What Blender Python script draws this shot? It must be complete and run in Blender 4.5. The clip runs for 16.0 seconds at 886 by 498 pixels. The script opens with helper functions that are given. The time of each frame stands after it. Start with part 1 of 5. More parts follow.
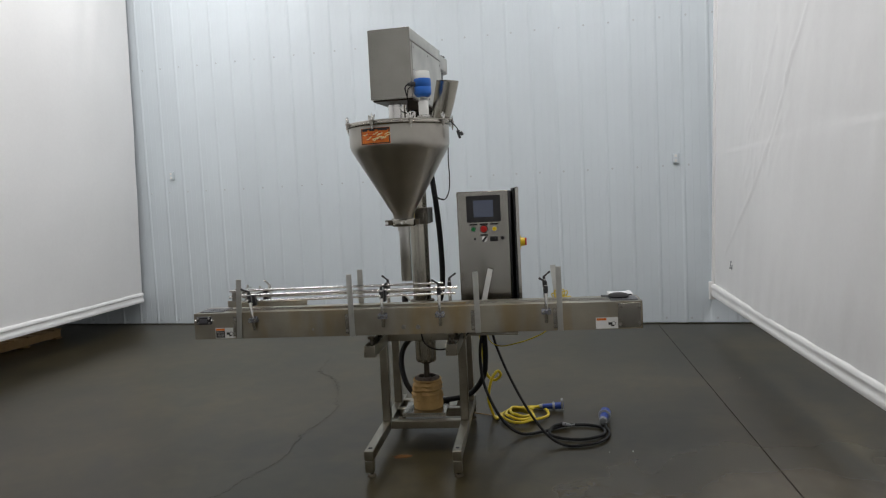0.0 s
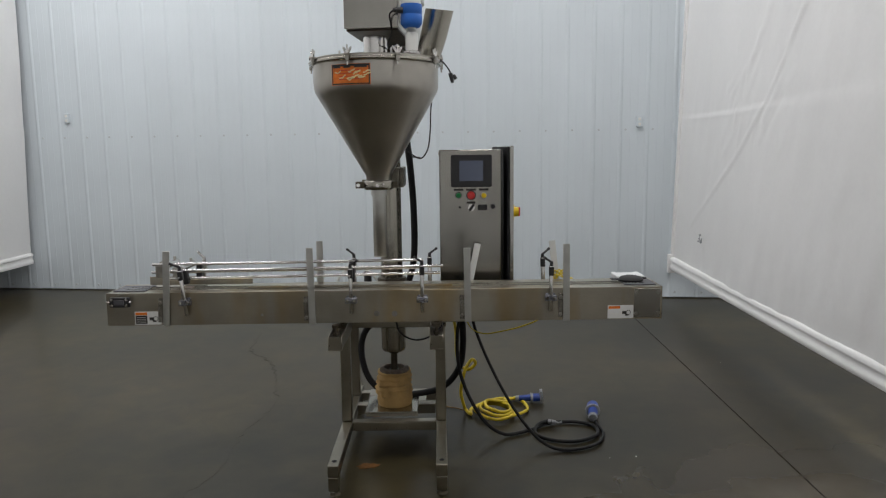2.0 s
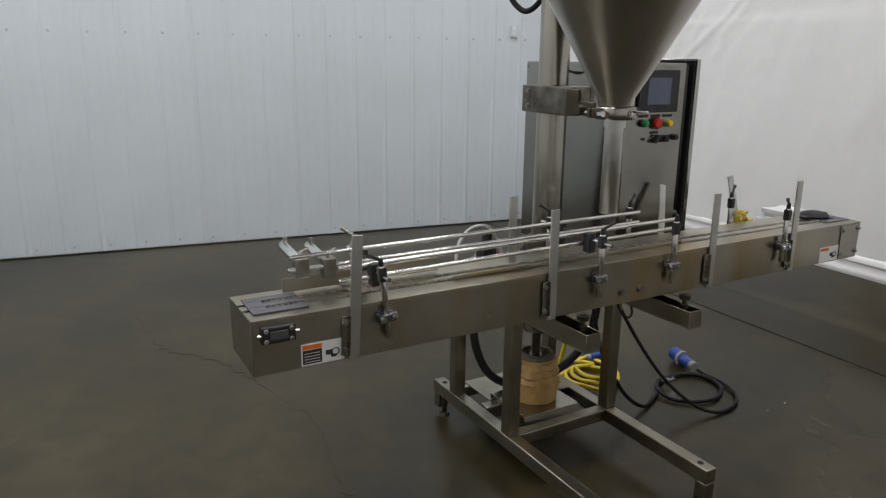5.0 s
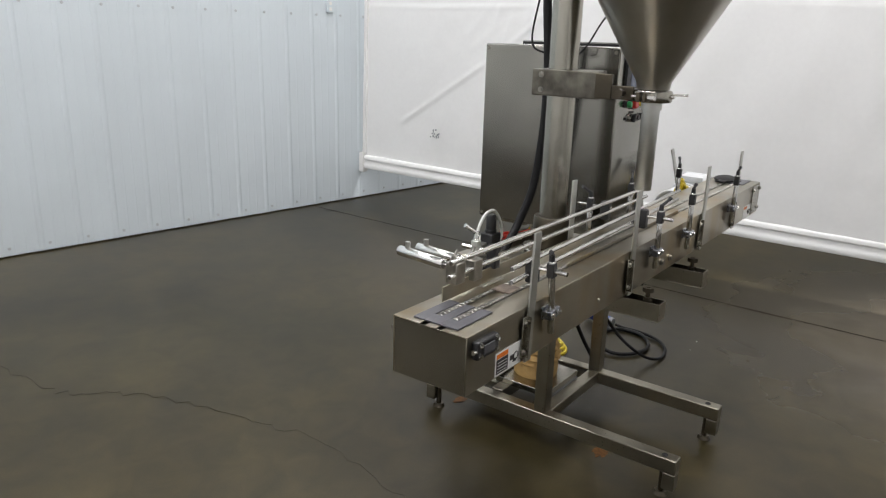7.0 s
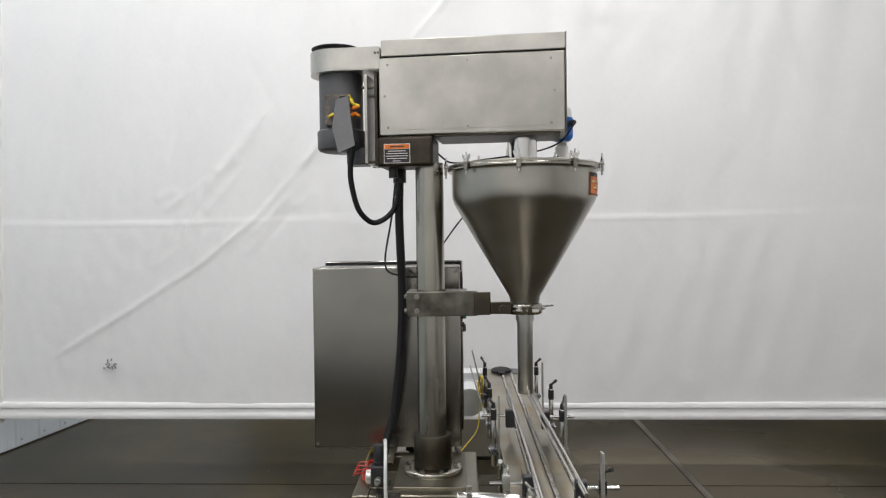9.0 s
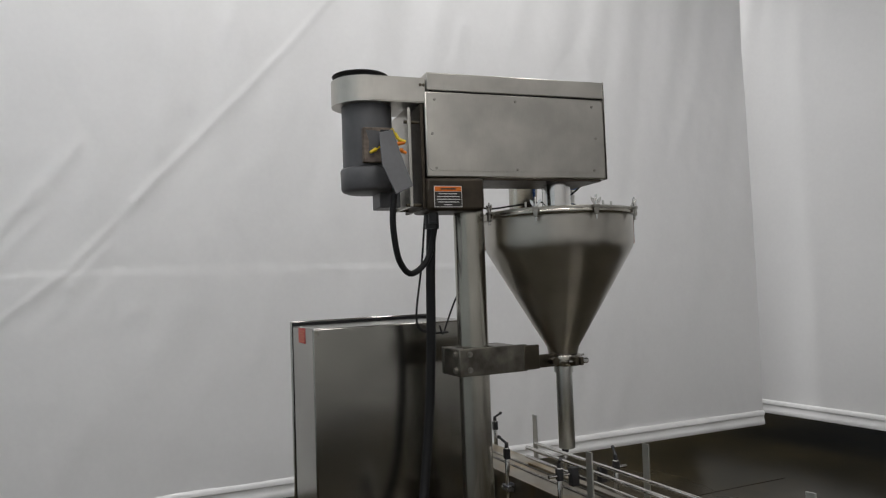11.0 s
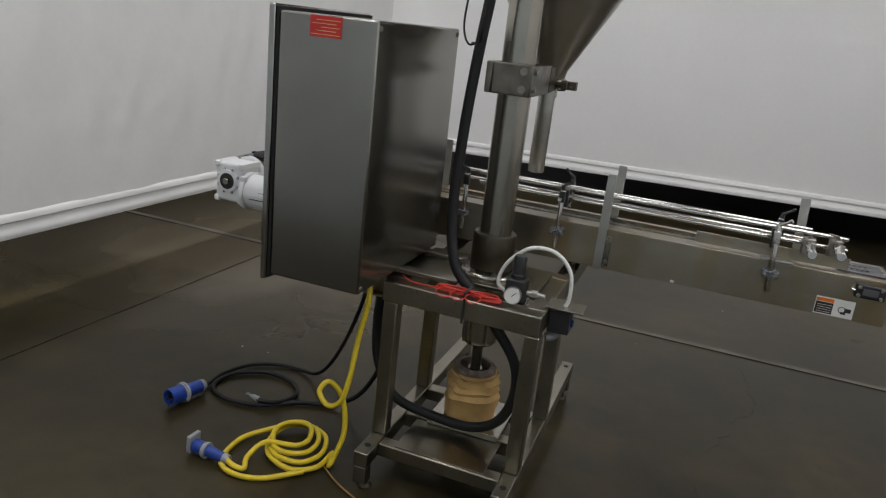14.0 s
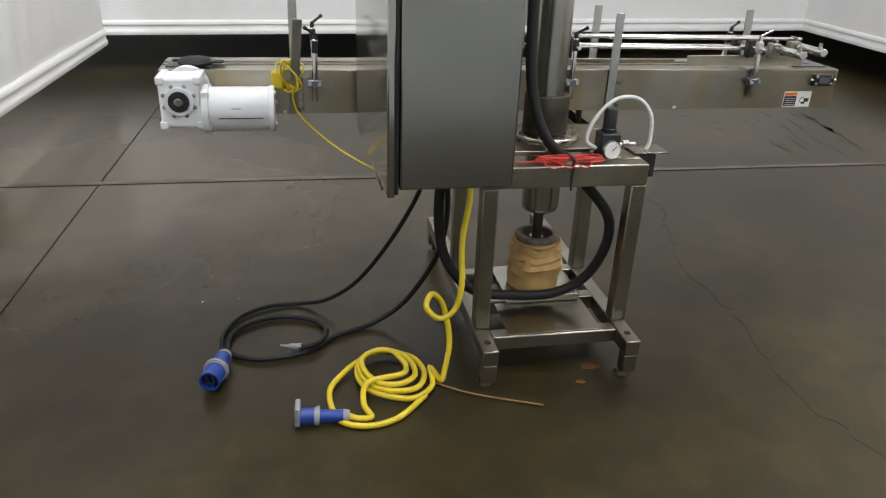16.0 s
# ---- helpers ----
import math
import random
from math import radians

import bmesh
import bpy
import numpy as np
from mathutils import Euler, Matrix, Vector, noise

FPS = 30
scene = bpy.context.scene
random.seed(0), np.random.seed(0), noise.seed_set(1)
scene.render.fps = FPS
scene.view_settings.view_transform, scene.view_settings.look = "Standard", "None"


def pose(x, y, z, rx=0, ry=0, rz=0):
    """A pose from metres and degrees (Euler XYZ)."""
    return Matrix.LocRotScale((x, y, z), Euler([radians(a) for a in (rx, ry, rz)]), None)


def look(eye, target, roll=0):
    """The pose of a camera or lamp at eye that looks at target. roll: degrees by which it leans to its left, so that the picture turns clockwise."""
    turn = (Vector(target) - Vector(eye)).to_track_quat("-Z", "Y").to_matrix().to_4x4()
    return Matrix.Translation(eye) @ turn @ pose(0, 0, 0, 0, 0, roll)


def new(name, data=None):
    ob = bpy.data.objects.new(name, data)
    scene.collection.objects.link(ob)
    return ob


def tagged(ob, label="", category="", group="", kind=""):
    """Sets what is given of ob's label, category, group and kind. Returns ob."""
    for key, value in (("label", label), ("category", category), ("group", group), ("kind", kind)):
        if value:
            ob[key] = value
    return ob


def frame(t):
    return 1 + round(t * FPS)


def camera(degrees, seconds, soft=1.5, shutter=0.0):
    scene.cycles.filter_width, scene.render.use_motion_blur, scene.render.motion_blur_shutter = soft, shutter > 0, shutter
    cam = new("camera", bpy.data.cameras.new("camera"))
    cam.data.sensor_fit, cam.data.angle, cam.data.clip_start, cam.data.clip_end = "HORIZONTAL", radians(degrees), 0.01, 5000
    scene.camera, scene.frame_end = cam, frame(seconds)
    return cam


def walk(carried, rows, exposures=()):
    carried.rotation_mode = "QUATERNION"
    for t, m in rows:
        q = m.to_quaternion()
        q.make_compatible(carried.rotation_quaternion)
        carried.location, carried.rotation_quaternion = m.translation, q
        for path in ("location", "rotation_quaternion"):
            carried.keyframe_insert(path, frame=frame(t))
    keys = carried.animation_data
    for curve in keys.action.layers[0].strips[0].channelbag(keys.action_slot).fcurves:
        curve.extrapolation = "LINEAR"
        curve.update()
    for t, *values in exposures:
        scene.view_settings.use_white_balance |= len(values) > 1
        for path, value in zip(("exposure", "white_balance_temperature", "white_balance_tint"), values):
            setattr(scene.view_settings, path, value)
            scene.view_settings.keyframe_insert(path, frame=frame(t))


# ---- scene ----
cam = camera(63.1, 16.0, soft=1.2)
PATH = [
    (0, (0.019, -0.076, 1.529), (-0.219, 1.903, 1.374), -2.8),
    (0.5, (-0.021, -0.029, 1.508), (-0.26, 1.95, 1.343), -2.8),
    (1, (-0.122, 0.098, 1.521), (-0.267, 2.079, 1.291), -3.0),
    (1.5, (-0.22, 0.333, 1.538), (-0.251, 2.313, 1.257), -0.6),
    (2, (-0.41, 0.631, 1.535), (-0.398, 2.612, 1.259), -0.7),
    (2.5, (-0.723, 0.921, 1.555), (-0.564, 2.894, 1.266), -0.9),
    (3, (-1.007, 1.254, 1.575), (-0.713, 3.217, 1.33), -0.3),
    (3.5, (-1.373, 1.479, 1.576), (-0.945, 3.423, 1.384), -0.5),
    (4, (-1.677, 1.725, 1.562), (-1.073, 3.616, 1.321), -0.4),
    (4.5, (-1.966, 1.968, 1.572), (-1.333, 3.831, 1.212), -0.8),
    (5, (-2.337, 2.16, 1.541), (-1.388, 3.844, 1.027), 0.6),
    (5.2, (-2.437, 2.212, 1.531), (-1.414, 3.836, 0.967), 0.6),
    (7.3, (-3.285, 3.174, 1.568), (-1.631, 4.173, 1.053), 1.5),
    (7.5, (-3.356, 3.281, 1.582), (-1.627, 4.17, 1.11), 1.2),
    (8, (-3.458, 3.558, 1.63), (-1.583, 4.181, 1.322), 0.7),
    (8.5, (-3.447, 3.869, 1.63), (-1.473, 4.16, 1.506), 0.5),
    (9, (-3.506, 4.217, 1.653), (-1.507, 4.263, 1.621), -0.7),
    (9.5, (-3.444, 4.529, 1.685), (-1.453, 4.355, 1.754), 0.6),
    (9.7, (-3.37, 4.673, 1.71), (-1.386, 4.43, 1.786), -1.3),
    (11.8, (-2.67, 6.025, 1.663), (-1.097, 4.797, 1.787), 2.6),
    (12, (-2.56, 6.14, 1.656), (-1.047, 4.838, 1.774), 3.5),
    (12.5, (-2.266, 6.332, 1.613), (-0.883, 4.887, 1.592), 5.3),
    (13, (-1.95, 6.537, 1.62), (-0.844, 4.885, 1.402), 4.6),
    (13.5, (-1.656, 6.611, 1.543), (-0.745, 4.871, 1.168), 5.1),
    (14, (-1.271, 6.661, 1.538), (-0.65, 4.854, 0.946), 6.5),
    (14.5, (-0.951, 6.743, 1.496), (-0.58, 4.897, 0.821), 5.9),
    (15, (-0.579, 6.696, 1.474), (-0.477, 4.856, 0.699), 4.8),
    (15.5, (-0.192, 6.71, 1.43), (-0.371, 4.878, 0.647), 3.9),
    (16, (0.133, 6.607, 1.422), (-0.222, 4.836, 0.564), 2.3),
]
LAMP = 72
EXPOSURES = [(0.0, -0.22), (4.0, -0.12), (5.0, -0.06), (7.5, 0.45), (8.0, 0.33), (9.0, 0.10), (12.0, -0.68), (14.0, -0.30), (15.0, -0.02), (16.0, 0.46)]
walk(cam, [(t, look(eye, target, roll)) for t, eye, target, roll in PATH], EXPOSURES)

# ---- world and light ----
world = bpy.data.worlds.new("hall_air")
world.use_nodes = True
world.node_tree.nodes["Background"].inputs[0].default_value = (0.8, 0.85, 0.9, 1)
world.node_tree.nodes["Background"].inputs[1].default_value = 0.05
scene.world = world


def panel_lamp(x, y, z, sx, sy, watts, colour=(1.0, 0.980, 0.982)):
    data = bpy.data.lights.new("ceiling_light", "AREA")
    data.shape, data.size, data.size_y, data.energy, data.color = "RECTANGLE", sx, sy, watts, colour
    ob = new("ceiling_light", data)
    ob.location = (x, y, z)
    return ob


for lx, ly, k in ((-3.6, 4.9, 1.05), (-3.6, 7.2, 1.05), (-0.2, 2.6, 1.05), (0.6, 4.9, 0.68)):
    panel_lamp(lx, ly, 5.35, 2.4, 0.5, LAMP * k)
panel_lamp(-3.6, 2.6, 5.35, 2.4, 0.5, LAMP * 0.45)
panel_lamp(0.6, 7.2, 5.35, 2.4, 0.5, LAMP * 0.65)
panel_lamp(3.6, 5.5, 5.3, 0.6, 2.4, LAMP * 1.8)
panel_lamp(3.6, 1.5, 5.3, 0.6, 2.4, LAMP * 1.5)
panel_lamp(-7.2, 5.5, 5.3, 0.6, 2.4, LAMP * 0.3)

# ---- materials ----


def mat(name, base, rough=0.5, metal=0.0, var=0.12, scale=4.0, fine=60.0, bump=0.05, stretch=(1, 1, 1), rvar=0.08, emit=0.0, piece=0.0, spec=0.5, aniso=0.0, stain=0.0):
    m = bpy.data.materials.new(name)
    m.use_nodes = True
    nt = m.node_tree
    b = nt.nodes["Principled BSDF"]
    b.inputs["Roughness"].default_value = rough
    b.inputs["Metallic"].default_value = metal
    b.inputs["Specular IOR Level"].default_value = spec
    tc = nt.nodes.new("ShaderNodeTexCoord")
    mp = nt.nodes.new("ShaderNodeMapping")
    mp.inputs["Scale"].default_value = stretch
    nt.links.new(tc.outputs["Object"], mp.inputs["Vector"])
    big, small = nt.nodes.new("ShaderNodeTexNoise"), nt.nodes.new("ShaderNodeTexNoise")
    big.inputs["Scale"].default_value, small.inputs["Scale"].default_value = scale, fine
    big.inputs["Detail"].default_value, small.inputs["Detail"].default_value = 5, 3
    nt.links.new(tc.outputs["Object"], big.inputs["Vector"])
    nt.links.new(mp.outputs["Vector"], small.inputs["Vector"])
    add = nt.nodes.new("ShaderNodeMath")
    add.operation = "MULTIPLY_ADD"
    add.inputs[1].default_value = 0.10 if metal else 0.35
    nt.links.new(small.outputs["Fac"], add.inputs[0])
    nt.links.new(big.outputs["Fac"], add.inputs[2])
    ramp = nt.nodes.new("ShaderNodeMapRange")
    ramp.inputs["From Min"].default_value, ramp.inputs["From Max"].default_value = 0.4, 0.95
    ramp.inputs["To Min"].default_value, ramp.inputs["To Max"].default_value = 1 - var, 1 + var
    nt.links.new(add.outputs[0], ramp.inputs["Value"])
    fac = ramp.outputs["Result"]
    if piece:
        info = nt.nodes.new("ShaderNodeObjectInfo")
        pr = nt.nodes.new("ShaderNodeMapRange")
        pr.inputs["To Min"].default_value, pr.inputs["To Max"].default_value = 1 - piece, 1 + piece
        nt.links.new(info.outputs["Random"], pr.inputs["Value"])
        mul = nt.nodes.new("ShaderNodeMath")
        mul.operation = "MULTIPLY"
        nt.links.new(fac, mul.inputs[0])
        nt.links.new(pr.outputs["Result"], mul.inputs[1])
        fac = mul.outputs[0]
    sc = nt.nodes.new("ShaderNodeVectorMath")
    sc.operation = "SCALE"
    sc.inputs[0].default_value = base
    nt.links.new(fac, sc.inputs["Scale"])
    colour = sc.outputs["Vector"]
    if stain:
        # brown water stains running down the sheet
        sm = nt.nodes.new("ShaderNodeMapping")
        sm.inputs["Scale"].default_value = (5.0, 5.0, 1.2)
        nt.links.new(tc.outputs["Object"], sm.inputs["Vector"])
        sn = nt.nodes.new("ShaderNodeTexNoise")
        sn.inputs["Scale"].default_value, sn.inputs["Detail"].default_value = 1.0, 4
        nt.links.new(sm.outputs["Vector"], sn.inputs["Vector"])
        sr = nt.nodes.new("ShaderNodeMapRange")
        sr.inputs["From Min"].default_value, sr.inputs["From Max"].default_value = 0.48, 0.72
        sr.inputs["To Max"].default_value = stain
        nt.links.new(sn.outputs["Fac"], sr.inputs["Value"])
        mx = nt.nodes.new("ShaderNodeMix")
        mx.data_type, mx.blend_type = "RGBA", "MULTIPLY"
        mx.inputs["B"].default_value = (0.95, 0.74, 0.40, 1)
        nt.links.new(sr.outputs["Result"], mx.inputs["Factor"])
        nt.links.new(colour, mx.inputs["A"])
        colour = mx.outputs["Result"]
    nt.links.new(colour, b.inputs["Base Color"])
    rr = nt.nodes.new("ShaderNodeMapRange")
    rr.inputs["To Min"].default_value, rr.inputs["To Max"].default_value = max(0.02, rough - rvar), rough + rvar
    nt.links.new(small.outputs["Fac"], rr.inputs["Value"])
    nt.links.new(rr.outputs["Result"], b.inputs["Roughness"])
    if bump:
        bp = nt.nodes.new("ShaderNodeBump")
        bp.inputs["Strength"].default_value, bp.inputs["Distance"].default_value = bump, 0.004
        nt.links.new(small.outputs["Fac"], bp.inputs["Height"])
        nt.links.new(bp.outputs["Normal"], b.inputs["Normal"])
    if aniso:
        # brush lines run round the upright axis, so gloss spreads up and down
        tg = nt.nodes.new("ShaderNodeTangent")
        tg.direction_type, tg.axis = "RADIAL", "Z"
        nt.links.new(tg.outputs["Tangent"], b.inputs["Tangent"])
        b.inputs["Anisotropic"].default_value = aniso
        b.inputs["Anisotropic Rotation"].default_value = 0.25
    if emit:
        b.inputs["Emission Color"].default_value = (*base, 1)
        b.inputs["Emission Strength"].default_value = emit
    return m


STEEL_HOU = mat("cloudy_housing_stainless", (0.52, 0.50, 0.455), 0.31, 1.0, 0.26, 5, 30, 0.004, (14, 14, 0.8), 0.04)
STEEL_STAND = mat("stand_tube_stainless", (0.34, 0.315, 0.255), 0.29, 1.0, 0.26, 5, 30, 0.004, (6, 6, 3), 0.04)
STEEL = mat("brushed_stainless", (0.43, 0.41, 0.36), 0.25, 1.0, 0.24, 4, 30, 0.004, (14, 14, 0.8), 0.03)
STEEL_H = mat("brushed_stainless_lengthwise", (0.40, 0.37, 0.305), 0.30, 1.0, 0.28, 3.5, 30, 0.004, (0.8, 14, 14), 0.03, aniso=0.6, stain=0.8)
STEEL_DOOR = mat("polished_door_stainless", (0.42, 0.415, 0.39), 0.11, 1.0, 0.06, 3, 30, 0.002, (20, 20, 0.8), 0.02)
STEEL_CAB = mat("cabinet_stainless", (0.34, 0.33, 0.30), 0.195, 1.0, 0.20, 3, 30, 0.004, (14, 14, 0.8), 0.04)
STEEL_HOP = mat("spun_stainless", (0.44, 0.42, 0.375), 0.30, 1.0, 0.16, 6, 40, 0.004, (3, 3, 16), 0.03, aniso=0.55)
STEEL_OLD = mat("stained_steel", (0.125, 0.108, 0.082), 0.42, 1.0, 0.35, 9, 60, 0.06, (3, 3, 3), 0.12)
STEEL_ARM = mat("streaked_arm_steel", (0.21, 0.195, 0.165), 0.36, 1.0, 0.55, 14, 30, 0.01, (20, 20, 1.5), 0.08)
DARKPLATE = mat("dark_brown_plate", (0.060, 0.047, 0.033), 0.45, 0.6, 0.45, 14, 90, 0.05)
CHROME = mat("polished_rod", (0.68, 0.67, 0.65), 0.16, 1.0, 0.05, 9, 80, 0.0, (1, 1, 1), 0.04)
ALU = mat("bare_aluminium", (0.55, 0.55, 0.52), 0.38, 1.0, 0.12, 12, 80, 0.04)
CLAMP = mat("blued_clamp_steel", (0.30, 0.31, 0.35), 0.28, 1.0, 0.2, 20, 90, 0.01)
BOLT = mat("dull_bolt_steel", (0.36, 0.345, 0.31), 0.34, 1.0, 0.25, 30, 90, 0.01)
BLACK = mat("black_plastic", (0.018, 0.018, 0.020), 0.42, 0, 0.2, 12, 90, 0.04)
RUBBER = mat("black_rubber_jacket", (0.011, 0.011, 0.012), 0.55, 0, 0.25, 9, 120, 0.05, spec=0.3)
GASKET = mat("black_gasket", (0.008, 0.008, 0.009), 0.7)
UHMW = mat("grey_wear_plastic", (0.080, 0.080, 0.090), 0.45, 0, 0.15, 14, 90, 0.04)
CHAIN = mat("chain_steel", (0.40, 0.39, 0.36), 0.38, 1.0, 0.25, 30, 120, 0.0, piece=0.25)
GREYPAINT = mat("grey_motor_enamel", (0.080, 0.081, 0.085), 0.45, 0, 0.18, 9, 70, 0.05)
WHITEPAINT = mat("white_gearmotor_paint", (0.74, 0.75, 0.76), 0.32, 0, 0.05, 9, 70, 0.03)
PVC = mat("white_pvc", (0.76, 0.76, 0.73), 0.35, 0, 0.05)
BLUE = mat("blue_plastic", (0.012, 0.13, 0.52), 0.38, 0, 0.10, 14, 90, 0.02)
PLUGBLUE = mat("blue_plug_plastic", (0.012, 0.045, 0.26), 0.36, 0, 0.14, 14, 90, 0.03)
PLUGGREY = mat("grey_plug_ring", (0.26, 0.27, 0.28), 0.45, 0, 0.15)
YELLOW = mat("yellow_cord_jacket", (0.62, 0.47, 0.02), 0.42, 0, 0.12, 20, 120, 0.03)
REDWIRE = mat("red_wire", (0.55, 0.03, 0.015), 0.4, 0, 0.15, 20)
ORANGEWIRE = mat("orange_wire_nut", (0.75, 0.20, 0.01), 0.4, 0, 0.1, 20)
YELLOWWIRE = mat("yellow_wire_nut", (0.75, 0.55, 0.02), 0.4, 0, 0.1, 20)
TUBE = mat("clear_white_tube", (0.72, 0.73, 0.70), 0.28, 0, 0.06)
TAN = mat("tan_bellows_fabric", (0.45, 0.285, 0.105), 0.75, 0, 0.22, 14, 140, 0.25)
RUST = mat("rusty_junction_box", (0.20, 0.16, 0.13), 0.7, 0.2, 0.5, 40, 160, 0.2)
WHITELAB = mat("white_label", (0.74, 0.74, 0.72), 0.45, 0, 0.05)
ORANGELAB = mat("orange_label", (0.70, 0.165, 0.008), 0.45, 0, 0.28, 25)
REDLAB = mat("red_label", (0.52, 0.025, 0.02), 0.45, 0, 0.12, 20)
INK = mat("label_ink", (0.025, 0.022, 0.02), 0.55)
WORN = mat("worn_label_patch", (0.74, 0.60, 0.30), 0.6, 0, 0.2, 40)
GREENB = mat("green_push_button", (0.01, 0.22, 0.06), 0.3)
REDB = mat("red_push_button", (0.50, 0.015, 0.012), 0.3)
YELB = mat("yellow_push_button", (0.70, 0.50, 0.01), 0.3)
SCREEN = mat("touch_screen_glass", (0.055, 0.065, 0.095), 0.12, 0, 0.05, emit=0.35)
DIAL = mat("white_gauge_dial", (0.80, 0.80, 0.78), 0.3)
WOOD = mat("pallet_wood", (0.34, 0.22, 0.10), 0.75, 0, 0.25, 5, 40, 0.25, (2, 16, 16), piece=0.2)
TWIG = mat("dry_brown_twig", (0.24, 0.14, 0.05), 0.8, 0, 0.3, 30, 120, 0.3)
RUSTSTAIN = mat("rust_stain", (0.13, 0.058, 0.016), 0.6, 0, 0.6, 60, 160, 0.02, spec=0.2)
JOINTFILL = mat("grey_joint_filler", (0.105, 0.096, 0.080), 0.55, 0, 0.45, 3, 60, 0.05, spec=0.2)
CUT = mat("dark_saw_cut", (0.020, 0.017, 0.012), 0.8, 0, 0.3, 20, spec=0.1)
CRACK = mat("dirty_crack", (0.026, 0.021, 0.012), 0.40, 0, 0.5, 9, spec=0.25)
SCUFF = mat("dark_scuffed_dirt", (0.026, 0.022, 0.014), 0.30, 0, 0.5, 9, spec=0.27)
TRIM = mat("white_trim_plastic", (0.80, 0.80, 0.79), 0.32, 0, 0.05, 3, 60, 0.02)
WALLPAINT = mat("pale_blue_grey_steel_sheet", (0.62, 0.68, 0.715), 0.38, 0, 0.05, 1.2, 50, 0.02, (6, 6, 0.6), piece=0.015)
SCREW = mat("screw_heads", (0.52, 0.55, 0.57), 0.4, 0.3)
OUTER = mat("dull_hall_wall", (0.40, 0.41, 0.41), 0.7, 0, 0.1, 1.5)
CEIL = mat("dim_unseen_ceiling", (0.22, 0.22, 0.215), 0.6, 0, 0.06, 1.5)


def curtain_material():
    m = mat("white_vinyl_curtain", (0.80, 0.80, 0.795), 0.42, 0, 0.04, 0.9, 30, 0.10, (1, 1, 1), 0.06)
    return m


VINYL = curtain_material()


def floor_material():
    m = bpy.data.materials.new("sealed_concrete")
    m.use_nodes = True
    nt = m.node_tree
    b = nt.nodes["Principled BSDF"]
    tc = nt.nodes.new("ShaderNodeTexCoord")

    def noise_node(scale, detail, rough=0.6, dist=0.0):
        n = nt.nodes.new("ShaderNodeTexNoise")
        n.inputs["Scale"].default_value, n.inputs["Detail"].default_value = scale, detail
        n.inputs["Roughness"].default_value, n.inputs["Distortion"].default_value = rough, dist
        nt.links.new(tc.outputs["Object"], n.inputs["Vector"])
        return n

    def ramp_node(src, stops):
        r = nt.nodes.new("ShaderNodeValToRGB")
        e = r.color_ramp.elements
        e[0].position, e[0].color = stops[0][0], (*stops[0][1], 1)
        e[1].position, e[1].color = stops[-1][0], (*stops[-1][1], 1)
        for p, c in stops[1:-1]:
            e.new(p).color = (*c, 1)
        nt.links.new(src, r.inputs["Fac"])
        return r

    cloud = noise_node(0.5, 3, 0.5, 0.35)
    blot = noise_node(2.2, 3, 0.5, 0.3)
    speck = noise_node(140, 2)
    base = ramp_node(cloud.outputs["Fac"], [(0.28, (0.0160, 0.0130, 0.0056)), (0.72, (0.0500, 0.0402, 0.0185))])
    dark = ramp_node(blot.outputs["Fac"], [(0.28, (0.84, 0.84, 0.86)), (0.72, (1.14, 1.13, 1.09))])
    for r in (base, dark):
        r.color_ramp.interpolation = "EASE"
    mul = nt.nodes.new("ShaderNodeMix")
    mul.data_type, mul.blend_type = "RGBA", "MULTIPLY"
    mul.inputs["Factor"].default_value = 1.0
    nt.links.new(base.outputs["Color"], mul.inputs["A"])
    nt.links.new(dark.outputs["Color"], mul.inputs["B"])
    patch = noise_node(6.5, 5, 0.55, 0.6)
    tone = ramp_node(patch.outputs["Fac"], [(0.30, (0.76, 0.76, 0.75)), (0.70, (1.26, 1.24, 1.20))])
    mulp = nt.nodes.new("ShaderNodeMix")
    mulp.data_type, mulp.blend_type = "RGBA", "MULTIPLY"
    mulp.inputs["Factor"].default_value = 1.0
    nt.links.new(mul.outputs["Result"], mulp.inputs["A"])
    nt.links.new(tone.outputs["Color"], mulp.inputs["B"])
    grain = ramp_node(speck.outputs["Fac"], [(0.3, (0.92, 0.92, 0.92)), (0.7, (1.07, 1.07, 1.07))])
    mul2 = nt.nodes.new("ShaderNodeMix")
    mul2.data_type, mul2.blend_type = "RGBA", "MULTIPLY"
    mul2.inputs["Factor"].default_value = 1.0
    nt.links.new(mulp.outputs["Result"], mul2.inputs["A"])
    nt.links.new(grain.outputs["Color"], mul2.inputs["B"])
    # curtain reflection painted as paler, glossier floor beside the machine, with a ragged soft edge
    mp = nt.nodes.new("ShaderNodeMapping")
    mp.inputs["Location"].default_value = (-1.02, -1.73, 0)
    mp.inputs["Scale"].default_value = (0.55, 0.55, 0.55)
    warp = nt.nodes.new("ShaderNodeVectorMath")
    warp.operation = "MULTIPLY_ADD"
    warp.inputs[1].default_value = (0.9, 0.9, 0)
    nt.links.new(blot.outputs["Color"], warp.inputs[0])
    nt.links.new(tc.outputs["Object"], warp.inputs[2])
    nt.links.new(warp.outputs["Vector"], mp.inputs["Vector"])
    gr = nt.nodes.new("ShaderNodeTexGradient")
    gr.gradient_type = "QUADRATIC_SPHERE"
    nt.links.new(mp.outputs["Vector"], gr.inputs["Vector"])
    sheen = nt.nodes.new("ShaderNodeMapRange")
    sheen.inputs["From Max"].default_value = 0.36
    nt.links.new(gr.outputs["Fac"], sheen.inputs["Value"])
    # the reflected brightness goes into the base colour here
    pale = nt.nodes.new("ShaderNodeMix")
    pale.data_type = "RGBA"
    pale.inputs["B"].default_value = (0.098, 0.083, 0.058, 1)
    nt.links.new(sheen.outputs["Result"], pale.inputs["Factor"])
